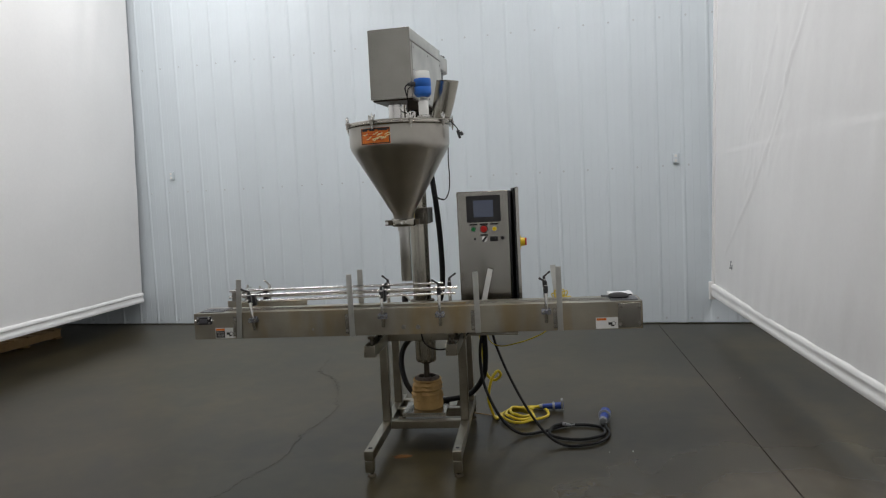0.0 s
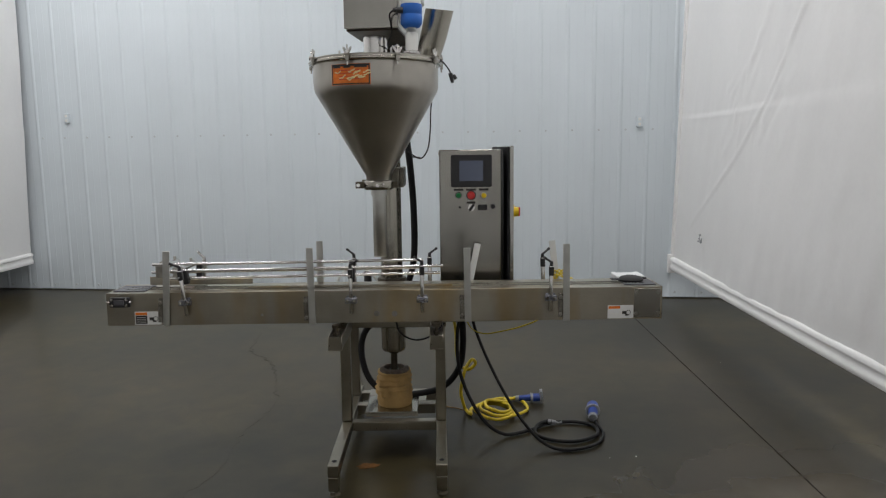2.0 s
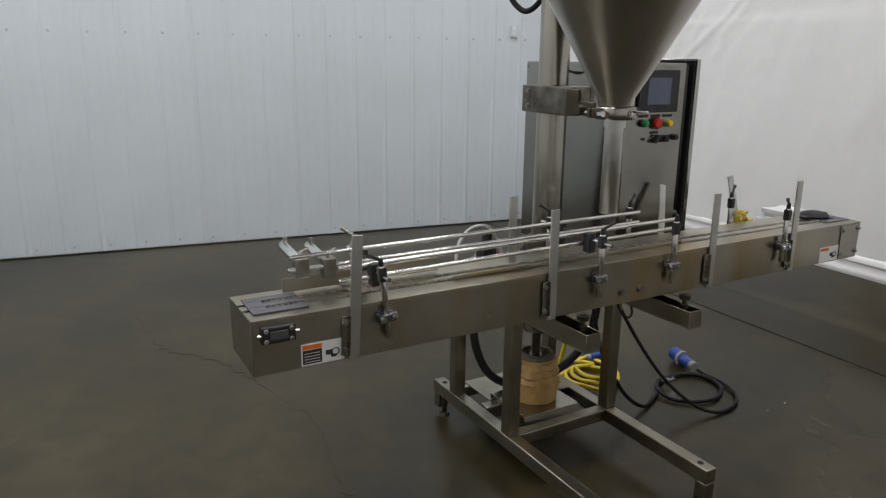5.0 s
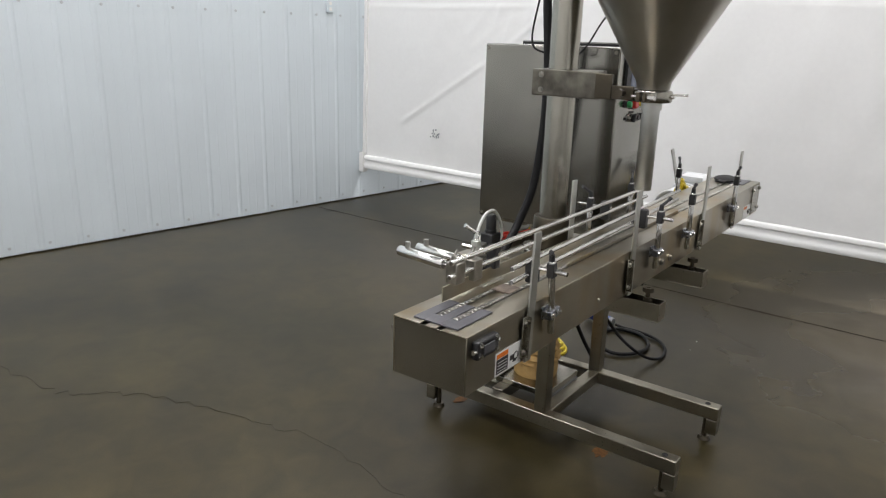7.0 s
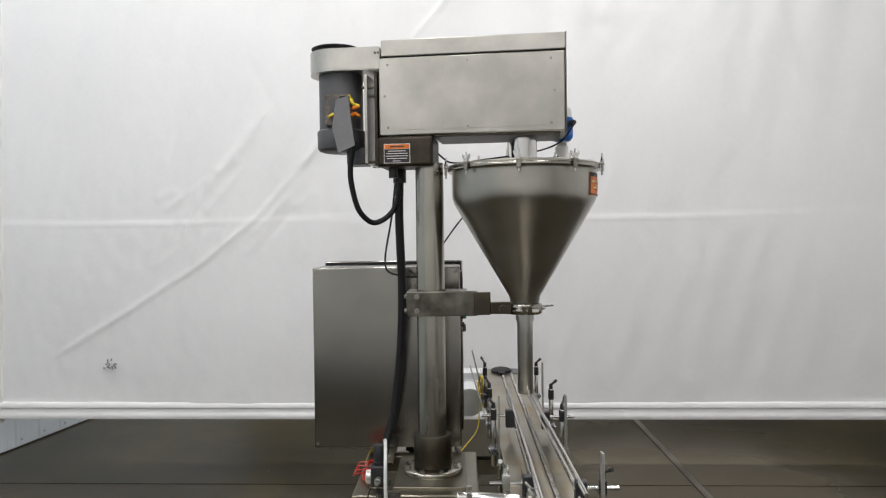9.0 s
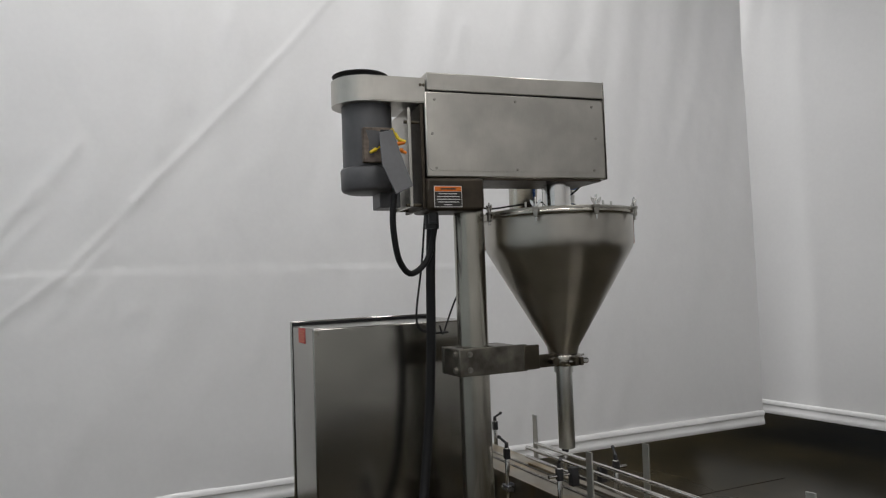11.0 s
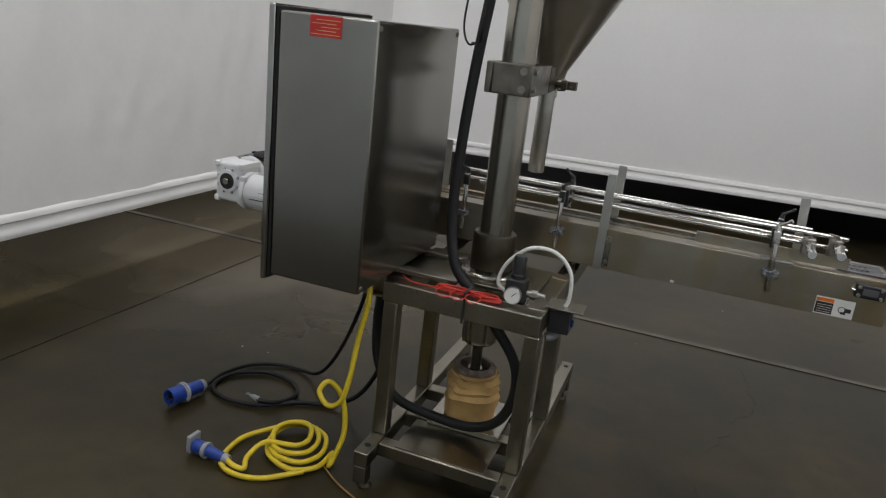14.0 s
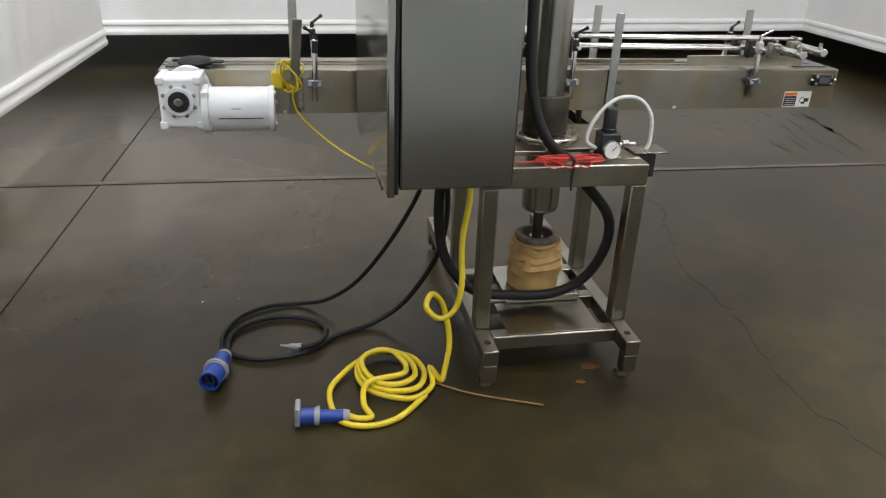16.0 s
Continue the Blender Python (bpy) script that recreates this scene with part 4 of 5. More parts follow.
for k, (dy, dz, ang, mm) in enumerate(((-.070, .075, -30, YELLOWWIRE), (-.082, .055, -70, YELLOWWIRE), (-.078, .04, -100, ORANGEWIRE), (-.085, .02, -60, ORANGEWIRE), (-.072, .012, -110, ORANGEWIRE), (-.002, .02, 60, YELLOWWIRE))):
    c = Vector((MX - .115, MY + dy, 2.10 + dz))
    dv = Vector((-.3, math.sin(radians(ang)), -math.cos(radians(ang)))).normalized() * .026
    part("wire_nut", cyl(B(), c, c + dv, .0075, .005, seg=10), mm, jb)
    part("wire", sweep(B(), [c, c - dv * .8, (MX - .09, MY + dy * .5, 2.13)], .002, 6, 5), mm, jb)
bm = box(B(), -.66, -.55, 4.590, 4.665, 1.93, 1.997, .004)
part("lower_bracket", bm, GREYPAINT, mot)
mot.matrix_basis = SWING @ TILT @ mot.matrix_basis
hou.matrix_basis = SWING @ hou.matrix_basis

# main black hose down the column and round the stand
hose = thing("black_hose", (-.60, 4.48, .72), "thick black ribbed hose hanging beside the column", "hose")
bm = sweep(B(), [(-.60, 4.455, 1.93), (-.585, 4.46, 1.72), (-.555, 4.455, 1.45), (-.540, 4.465, 1.20), (-.545, 4.495, .95), (-.585, 4.53, .80), (-.655, 4.535, .72), (-.74, 4.535, .63), (-.83, 4.545, .52), (-.845, 4.53, .40), (-.80, 4.50, .27), (-.70, 4.48, .20), (-.55, 4.47, .195), (-.40, 4.475, .23), (-.31, 4.45, .34), (-.285, 4.43, .48), (-.29, 4.42, .66)], .0175, 14, 9)
part("hose_body", bm, RUBBER, hose)
bm = B()
sweep(bm, [(-.69, 4.625, 2.03), (-.69, 4.64, 1.93), (-.68, 4.635, 1.85), (-.66, 4.61, 1.76), (-.63, 4.555, 1.715), (-.61, 4.485, 1.76), (-.61, 4.455, 1.85), (-.62, 4.45, 1.93)], .011, 12, 10)
part("conduit_loop", bm, RUBBER, hose, "ribbed black conduit loop")
bm = cyl(B(), (-.60, 4.455, 1.875), (-.60, 4.455, 1.94), .026, seg=18)
cyl(bm, (-.66, 4.475, 1.89), (-.66, 4.475, 1.94), .018, seg=16)
part("gland", bm, BLACK, hose)
bm = sweep(B(), [(-.575, 4.47, 1.93), (-.575, 4.49, 1.75), (-.58, 4.52, 1.55), (-.56, 4.47, 1.50), (-.50, 4.36, 1.49)], .004, 8, 8)
part("thin_wire", bm, RUBBER, hose)
bm = sweep(B(), [(-.62, 3.97, .752), (-.60, 3.96, .68), (-.54, 3.98, .635), (-.47, 4.03, .630), (-.41, 4.12, .655), (-.34, 4.25, .70), (-.30, 4.40, .73)], .0045, 8, 8)
part("sensor_lead", bm, RUBBER, hose)

# ---- control cabinet ----
KX0, KX1, KY0, KY1, KZ0, KZ1 = -.402, -.096, 4.217, 4.855, .7465, 1.528
cab = thing("control_cabinet", ((KX0 + KX1) / 2, (KY0 + KY1) / 2, KZ0), "stainless control cabinet with touch screen and door ajar", "cabinet")
body = part("cabinet_body", box(B(), KX0, KX1, KY0, KY1, KZ0, KZ1, .006), STEEL_CAB, cab)
for z in (KZ0 + .018, KZ1 - .02):
    for p, n in (((KX0, KY1 - .014, z), (-1, 0, 0)), ((KX0, KY0 + .02, z), (-1, 0, 0))):
        part("corner_bolt", bolt(B(), p, n, .006, .004), BOLT, body)
DM = Matrix.Translation((KX1 + .006, KY1 + .004, 0)) @ Matrix.Rotation(radians(2.6), 4, "Z")
dr_ = part("door", box(B(), .006, .026, -.655, 0.0, KZ0 - .018, KZ1 + .016, .004, DM), STEEL_DOOR, cab, "side door standing slightly open")
part("door_gasket", box(B(), -.004, .0055, -.648, -.006, KZ0 - .012, KZ1 + .011, .002, DM), GASKET, dr_, "black rubber gasket")
bm = box(B(), KX1, KX1 + .012, KY0 + .003, KY1 - .02, KZ0 + .01, KZ1 - .006)
part("cabinet_opening", bm, GASKET, body, "black inside edge")
bm = box(B(), .026, .031, -.635, -.565, 1.175, 1.255, .003, DM)
cyl(bm, DM @ Vector((.031, -.60, 1.215)), DM @ Vector((.056, -.60, 1.215)), .027, .024, seg=24)
part("switch_plate", bm, YELB, dr_, "yellow disconnect switch base")
part("switch_knob", box(B(), .0565, .066, -.607, -.593, 1.192, 1.238, .003, DM), REDB, dr_, "red switch handle")
bz = part("screen_bezel", prism(B(), [Vector((x, KY0 + .001, z)) for x, z in rounded(-.345, -.143, 1.344, 1.502, .008)], (0, -.012, 0)), BLACK, cab, "black touch screen bezel")
part("screen", box(B(), -.303, -.186, KY0 - .0125, KY0 - .0108, 1.374, 1.474, 0), SCREEN, bz)
for x, z, r, m_, nm in ((-.308, 1.304, .013, GREENB, "green_button"), (-.246, 1.303, .020, REDB, "red_button"), (-.183, 1.302, .013, YELB, "yellow_button")):
    b_ = part(nm, lathe(B(), 0, 0, [(0, .026), (r * .8, .026), (r, .020), (r, .010), (0, .010)], 24), m_, cab)
    b_.data.transform(Matrix.Translation(Vector((x, KY0, z)) - ORIGIN[cab.name]) @ Matrix.Rotation(radians(90), 4, "X") @ Matrix.Translation(ORIGIN[cab.name]))
    c_ = part("button_ring", cyl(B(), (x, KY0 + .001, z), (x, KY0 - .010, z), r * 1.18, seg=24), BLACK if m_ is not YELB else ALU, cab)
    part("legend_plate", box(B(), x - .024, x + .024, KY0 - .003, KY0 + .001, 1.326, 1.336, .001), INK, cab)
part("legend_plate", box(B(), -.268, -.225, KY0 - .003, KY0 + .001, 1.262, 1.272, .001), INK, cab)
bm = cyl(B(), (-.244, KY0 + .001, 1.243), (-.244, KY0 - .010, 1.243), .017, seg=24)
sel = part("selector_switch", bm, CHROME, cab)
Ms = Matrix.Translation((-.244, KY0 - .010, 1.243)) @ Matrix.Rotation(radians(35), 4, "Y")
part("selector_lever", box(B(), -.006, .006, -.014, 0, -.018, .018, .003, Ms), BLACK, sel)
part("indicator", cyl(B(), (-.302, KY0 + .001, 1.244), (-.302, KY0 - .006, 1.244), .006, seg=16), BLACK, cab)
bm = box(B(), -.212, -.166, KY0 - .006, KY0 + .001, 1.228, 1.256, .002)
cyl(bm, (-.189, KY0 - .004, 1.243), (-.189, KY0 - .016, 1.243), .010, seg=16)
part("port_cover", bm, BLACK, cab)
bm = cyl(B(), (-.137, KY0 + .001, 1.246), (-.137, KY0 - .018, 1.246), .013, .010, seg=20)
part("speed_knob", bm, BLACK, cab)
part("red_label", box(B(), -.293, -.195, KY1, KY1 + .0012, 1.468, 1.525), REDLAB, cab, "small red notice label")
for k in range(5):
    part("label_bar", box(B(), -.288 + .012 * (k % 2), -.200 - .014 * (k % 3), KY1 + .0012, KY1 + .0018, 1.475 + k * .0095, 1.4762 + k * .0095), WORN, cab)
for x, r in ((-.30, .018), (-.25, .020), (-.19, .016)):
    part("cable_gland", cyl(B(), (x, 4.45, .705), (x, 4.45, .746), r, seg=16), BLACK, cab)

# ---- conveyor ----
CX0, CX1, CYA, CYB, CZ0, CZ1 = -1.925, .610, 3.86, 4.08, .750, .900
conv = thing("conveyor", (-.65, 3.97, .75), "long narrow stainless twin-chain conveyor with guide rails", "conveyor")
segs = (CX0, -1.0, -.29, .155, CX1)
for k in range(4):
    a, b = segs[k] + (.002 if k else 0), segs[k + 1] - .002
    bm = box(B(), a, b, CYA, CYA + .003, CZ0, CZ1 - .003, .001)
    part("front_panel", bm, STEEL_H, conv)
    bm = box(B(), a, b, CYB - .003, CYB, CZ0, CZ1 - .003, .001)
    part("back_panel", bm, STEEL_H, conv)
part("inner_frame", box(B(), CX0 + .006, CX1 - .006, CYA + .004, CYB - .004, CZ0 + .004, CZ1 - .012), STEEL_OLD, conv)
part("end_plate", box(B(), CX0, CX0 + .003, CYA + .0035, CYB - .0035, CZ0, CZ1 - .003), STEEL, conv)
part("end_plate", box(B(), CX1 - .003, CX1, CYA + .0035, CYB - .0035, CZ0, CZ1 - .003), STEEL, conv)
T0, T1 = 3.942, 3.990
for y0, y1 in ((CYA, T0 - .009), (T0 + .009, T1 - .009), (T1 + .009, CYB)):
    part("top_strip", box(B(), CX0, CX1, y0, y1, CZ1 - .004, CZ1, .0012), STEEL_H, conv)
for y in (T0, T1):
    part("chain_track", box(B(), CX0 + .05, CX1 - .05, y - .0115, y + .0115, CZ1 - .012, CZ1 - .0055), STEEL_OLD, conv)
for a, b in ((CX0 + .018, CX0 + .165), (CX1 - .165, CX1 - .018)):
    bm = box(B(), a, b, T0 - .042, T0 - .010, CZ1, CZ1 + .004, .001)
    box(bm, a, b, T0 + .010, T1 - .010, CZ1, CZ1 + .004, .001)
    box(bm, a, b, T1 + .010, T1 + .042, CZ1, CZ1 + .004, .001)
    e0, e1 = (a, a + .045) if a < 0 else (b - .045, b)
    box(bm, e0, e1, T0 - .010, T0 + .010, CZ1 + .0005, CZ1 + .0035)
    box(bm, e0, e1, T1 - .010, T1 + .010, CZ1 + .0005, CZ1 + .0035)
    part("wear_plate", bm, UHMW, conv, "grey plastic end wear plate")
bm = box(B(), -1.62, -1.56, T0 - .004, T1 + .004, CZ1, CZ1 + .005, .001)
part("brown_pad", bm, RUST, conv)


def link_shape(bm, at=Vector((0, 0, 0))):
    for s in (-1, 1):
        prism(bm, [at + Vector((x, s * .0042, z)) for x, z in rounded(-.0074, .0074, -.0036, .0040, .0037, 3)], (0, s * .0022, 0))
    cyl(bm, at + Vector((0, -.005, 0)), at + Vector((0, .005, 0)), .0036, seg=8)
    return bm


def link_mesh():
    return finish("chain_link", link_shape(B()), CHAIN, (0, 0, 0))


# guide-rail posts: rod, clamp block, locking lever
def guide_post(x, side, lean, top, cross, lever):
    """side -1: outside the front panel, 1: outside the back panel."""
    y = (CYA - .018) if side < 0 else (CYB + .018)
    M = Matrix.Translation((x, y, .86)) @ Matrix.Rotation(radians(lean), 4, "Y")
    bm = cyl(B(), M @ Vector((0, 0, -.062)), M @ Vector((0, 0, top - .86)), .0095, seg=16, bev=.001)
    post = part("guide_post", bm, CHROME, conv, "round steel guide post")
    bm = box(B(), -.026, .026, -.014, .014, -.014, .010, .002, M)
    box(bm, -.022, .022, -.016 * side - .003, -.016 * side + .003, -.02, .016, .001, M)
    part("clamp_block", bm, CLAMP, post)
    for dx in (-.017, .017):
        part("clamp_screw", bolt(B(), M @ Vector((dx, side * .014, -.002)), M.to_3x3() @ Vector((0, side, 0)), .0055, .006), CHROME, post)
    zt = top - .86
    bm = box(B(), -.011, .011, -.011, .011, zt - .045, zt - .004, .003, M)
    part("rod_clamp", bm, BLACK if lever != "steel" else ALU, post)
    bm = cyl(B(), M @ Vector((0, 0, zt - .006)), M @ Vector((0, 0, zt + .020)), .009, .007, seg=12)
    dirx = 1 if lever == "right" else -1
    cyl(bm, M @ Vector((0, 0, zt + .016)), M @ Vector((dirx * .030, side * .014, zt + .036)), .0055, .0045, seg=10)
    cyl(bm, M @ Vector((dirx * .028, side * .013, zt + .035)), M @ Vector((dirx * .036, side * .017, zt + .040)), .0065, seg=10)
    part("locking_lever", bm, BLACK if lever != "steel" else CHROME, post)
    if cross:
        bm = cyl(B(), M @ Vector((0, side * .045, zt - .028)), M @ Vector((0, -side * (cross + .02), zt - .028)), .0062, seg=12)
        part("cross_rod", bm, CHROME, post)
        bm = box(B(), -.014, .014, -side * cross - .016, -side * cross + .016, zt - .072, zt - .006, .004, M)
        part("rail_clamp", bm, BLACK, post)
    return post


for x, lean, top, cross, lever in ((-1.562, -6, 1.005, .058, "left"), (-.810, 0, 1.005, .062, "right"), (-.487, 0, 1.015, 0, "left"), (.096, 1, 1.005, 0, "left")):
    guide_post(x, -1, lean, top, cross, lever)
for x, lean, top, cross, lever in ((-1.556, 3, 1.010, .060, "steel"), (-.822, 0, 1.015, .060, "left"), (-.455, 0, 1.015, 0, "right"), (.100, -2, 1.005, 0, "right")):
    guide_post(x, 1, lean, top, cross, lever)


def flat_bar(x, side, lean, top, tilt=0):
    y = CYA - .006 if side < 0 else CYB + .006
    M = Matrix.Translation((x, y, .76)) @ Matrix.Rotation(radians(lean), 4, "Y") @ Matrix.Rotation(radians(tilt), 4, "X")
    bar = part("flat_upright", box(B(), -.0155, .0155, -.003, .003, -.012, top - .76, .001, M), ALU, conv, "upright flat bar on the conveyor side")
    M = Matrix.Translation((x, y, .76)) @ Matrix.Rotation(radians(lean if abs(lean) < 5 else 0), 4, "Y")
    bm = box(B(), -.037, -.016, -.002, .002, .004, .115, .001, M)
    box(bm, -.0180, -.0155, -.012, .004, .004, .115, 0, M)
    part("bar_bracket", bm, STEEL, bar)
    for z in (.02, .098):
        part("bracket_bolt", bolt(B(), M @ Vector((-.0275, side * .002, z)), (0, side, 0), .006, .007), BOLT, bar)


for x, lean, top in ((-1.655, 3, 1.092), (-.990, -.5, 1.099), (-.280, -.5, 1.09), (.170, -.5, 1.102)):
    flat_bar(x, -1, lean, top)
for x, lean, top, tilt in ((-.985, 0, 1.100, 0), (-.287, 13, 1.088, -16), (.177, -5, 1.088, -13)):
    flat_bar(x, 1, lean, top, tilt)

# guide rails
for nm, a, b in (("front_rail", (-1.675, 3.902, .993), (-.392, 3.925, .998)), ("front_rail", (-1.675, 3.902, .957), (-.405, 3.925, .966)),
                 ("back_rail", (-1.770, 4.024, 1.005), (-.483, 4.022, 1.012)), ("back_rail", (-1.775, 4.024, .968), (-.483, 4.022, .976))):
    part(nm, cyl(B(), a, b, .0068, seg=14, bev=.001), CHROME, conv, "long polished guide rail rod")
part("side_guide", box(B(), -1.79, -1.30, 4.032, 4.036, .905, .945, .001), STEEL_H, conv, "low steel side guide strip")
part("side_guide", box(B(), -1.30, -.35, 3.934, 3.938, .901, .912, .001), STEEL_H, conv)

# twin air cylinders on the in-feed rail
for x, y0, z in ((-1.735, 4.07, .985), (-1.655, 4.07, .975)):
    bm = cyl(B(), (x, y0, z), (x + .01, y0 + .16, z + .004), .0145, seg=20, bev=.002)
    ac = part("air_cylinder", bm, CHROME, conv, "small chrome air cylinder")
    part("cylinder_rod", cyl(B(), (x - .002, y0 - .045, z), (x, y0, z), .005, seg=10), CHROME, ac)
    part("cylinder_block", box(B(), x - .020, x + .020, y0 - .055, y0 - .018, z - .042, z + .016, .004), BOLT, ac)
    bm = cyl(B(), (x, y0 - .03, z + .014), (x, y0 - .03, z + .030), .007, seg=12)
    cyl(bm, (x, y0 - .03, z + .028), (x + .030, y0 - .018, z + .034), .004, .0035, seg=10)
    part("ratchet_lever", bm, BOLT, ac)
    part("air_fitting", cyl(B(), (x + .008, y0 + .13, z + .012), (x + .008, y0 + .13, z + .034), .007, seg=10), ALU, ac)
part("angle_bracket", box(B(), -1.62, -1.52, 4.02, 4.085, .9005, .906, .001), ALU, conv)

# bearing blocks and labels at the tail end, on both sides
for side, y in ((-1, CYA), (1, CYB)):
    xa, xb = (-1.905, -1.815)
    bm = box(B(), xa, xb, y - .003 if side > 0 else y - .018, y + .018 if side > 0 else y + .003, .838, .884, .005)
    bb = part("bearing_block", bm, BLACK, conv, "black tail bearing block")
    for dx in (.012, .078):
        for z in (.847, .875):
            part("block_screw", bolt(B(), (xa + dx, y + side * .018, z), (0, side, 0), .005, .005), CHROME, bb)
    for xx in (xa - .004, xb + .004):
        part("tension_screw", cyl(B(), (xx - .006, y + side * .010, .861), (xx + .006, y + side * .010, .861), .006, seg=12), CHROME, bb)
    box_bm = box(B(), xa + .022, xb - .022, min(y + side * .018, y + side * .021), max(y + side * .018, y + side * .021), .850, .872, .001)
    part("block_plate", box_bm, UHMW, bb)
    for lx, orange in ((-1.800, True), (.360, False)):
        if side > 0 and not orange:
            continue
        w = .118
        y0, y1 = (y - .0012, y + .0004) if side < 0 else (y - .0004, y + .0012)
        if side > 0:
            lx = -1.832
        lab = part("safety_label", box(B(), lx, lx + w, y0, y1, .754, .815), WHITELAB, conv, "white safety label with orange heading and black panel")
        fy0, fy1 = (y - .0018, y - .0012) if side < 0 else (y + .0012, y + .0018)
        hx = lx if side < 0 else lx + w * .5
        part("label_heading", box(B(), hx + .004, hx + w * .48, fy0, fy1, .799, .811), ORANGELAB, lab)
        if orange:
            part("label_panel", box(B(), hx + .004, hx + w * .48, fy0, fy1, .758, .797), INK, lab)
            for k in range(4):
                gy0, gy1 = (y - .0023, y - .0018) if side < 0 else (y + .0018, y + .0023)
                part("label_bar", box(B(), hx + .009, hx + w * .43, gy0, gy1, .763 + k * .008, .7642 + k * .008), WHITELAB, lab)
        hx2 = lx + w * .55 if side < 0 else lx + .006
        bm = box(B(), hx2 + .002, hx2 + .022, fy0, fy1, .774, .788, 0)
        lathe_c = Vector((hx2 + .030, fy0, .781))
        sweep(bm, [lathe_c + Vector((.010 * math.cos(a), 0, .010 * math.sin(a))) for a in [2 * math.pi * k / 10 for k in range(11)]], .0013, 6, 3)
        box(bm, hx2 + .016, hx2 + .032, fy0, fy1, .766, .774, 0)
        part("label_pictogram", bm, INK, lab)
# drive end plate with bolts and drive housing cover
bm = box(B(), .480, .600, CYA - .004, CYA - .0005, .758, .892, .002)
dp = part("drive_end_plate", bm, STEEL, conv)
for x in (.490, .590):
    for z in (.778, .874):
        part("plate_bolt", bolt(B(), (x, CYA - .004, z), (0, -1, 0), .007, .007), BOLT, dp)
for x, z, r in ((-.697, .792, .010), (-.615, .790, .010), (-1.22, .792, .005)):
    part("panel_bolt", bolt(B(), (x, CYA, z), (0, -1, 0), r, r * .9), BOLT, conv)
for x in (-1.26, .20):
    part("panel_clip", box(B(), x, x + .013, CYB, CYB + .005, .752, .761, .002), PVC, conv)
bm = lathe(B(), .50, CYB - .085, [(0, .9045), (.055, .9045), (.058, .912), (.050, .921), (.030, .927), (0, .929)], 28)
box(bm, .405, .47, CYB - .105, CYB - .065, .910, .914, .001)
box(bm, .53, .572, CYB - .095, CYB - .075, .912, .919, .002)
part("drive_guard", bm, GASKET, conv, "black plastic drive cover on the top")

# white gear motor on the far end
gm = thing("gear_motor", (.50, 4.2, .75), "white right-angle gear motor bolted to the conveyor end", "gear motor")
part("gearbox", box(B(), .462, .592, 4.105, 4.222, .742, .905, .012, seg=3), WHITEPAINT, gm)
for x in (.470, .584):
    for z in (.752, .895):
        part("corner_boss", box(B(), x - .012, x + .012, 4.098, 4.226, z - .012, z + .012, .004), WHITEPAINT, gm)
part("input_flange", cyl(B(), (.515, 4.083, .848), (.515, 4.108, .848), .070, seg=40, bev=.003), WHITEPAINT, gm, "round white flange")
hub = part("hub_ring", cyl(B(), (.530, 4.220, .830), (.530, 4.230, .830), .046, seg=32, bev=.002), WHITEPAINT, gm)
for k in range(8):
    a = 2 * math.pi * (k + .5) / 8
    part("hub_screw", bolt(B(), (.530 + .050 * math.cos(a), 4.222, .830 + .050 * math.sin(a)), (0, 1, 0), .005, .005), CHROME, hub)
part("shaft_seal", cyl(B(), (.530, 4.229, .830), (.530, 4.234, .830), .033, seg=32), BLACK, hub)
part("shaft_end", cyl(B(), (.530, 4.232, .830), (.530, 4.243, .830), .014, seg=20, bev=.002), STEEL, hub)
mcyl = part("motor_can", cyl(B(), (.452, 4.175, .793), (.248, 4.175, .793), .072, seg=40, bev=.003), WHITEPAINT, gm)
bm = cyl(B(), (.462, 4.175, .793), (.440, 4.175, .793), .079, seg=40, bev=.003)
for a in (45, 135, 225, 315):
    c = Vector((.45, 4.175 + .072 * math.cos(radians(a)), .80 + .072 * math.sin(radians(a))))
    box(bm, c.x - .012, c.x + .012, c.y - .011, c.y + .011, c.z - .011, c.z + .011, .003)
part("motor_flange", bm, WHITEPAINT, mcyl)
bm = cyl(B(), (.252, 4.175, .793), (.234, 4.175, .793), .075, seg=40, bev=.004)
for a in (60, 180, 300):
    c = Vector((.236, 4.175 + .060 * math.cos(radians(a)), .80 + .060 * math.sin(radians(a))))
    bolt(bm, c, (-1, 0, 0), .006, .008)
part("motor_end", bm, WHITEPAINT, mcyl)
part("slot_line", box(B(), .270, .410, 4.2440, 4.2480, .778, .7805), INK, mcyl)
part("slot_line", box(B(), .34, .37, 4.2385, 4.2450, .808, .811), INK, mcyl)

# yellow cord tied to the far upright
yc = thing("yellow_sensor_cord", (.17, 4.1, .80), "thin yellow cord bundled on the conveyor upright", "cable")
bm = B()
rng = random.Random(4)
for k in range(5):
    c = Vector((.185, 4.105, .885))
    pts = []
    ph = rng.uniform(0, .6)
    for q in range(11):
        a = 2 * math.pi * q / 10
        v = Vector((math.cos(a) * (.052 + .008 * rng.random()), .010 * math.sin(a * 2 + k) + .006 * k - .008, math.sin(a) * .022))
        rot = Matrix.Rotation(radians(35 + k * 24), 3, "Y")
        pts.append(c + rot @ v)
    part("cord_loop", sweep(B(), pts, .0034, 8, 4), YELLOW, yc)
part("cord_tail", sweep(B(), [(.18, 4.11, .86), (.165, 4.125, .77), (.09, 4.14, .69), (.0, 4.20, .635), (-.10, 4.26, .595), (-.184, 4.30, .576), (-.25, 4.36, .60), (-.28, 4.42, .69)], .0034, 8, 8), YELLOW, yc)
part("cord_plug", box(B(), .205, .245, 4.092, 4.122, .842, .902, .006), YELLOW, yc)

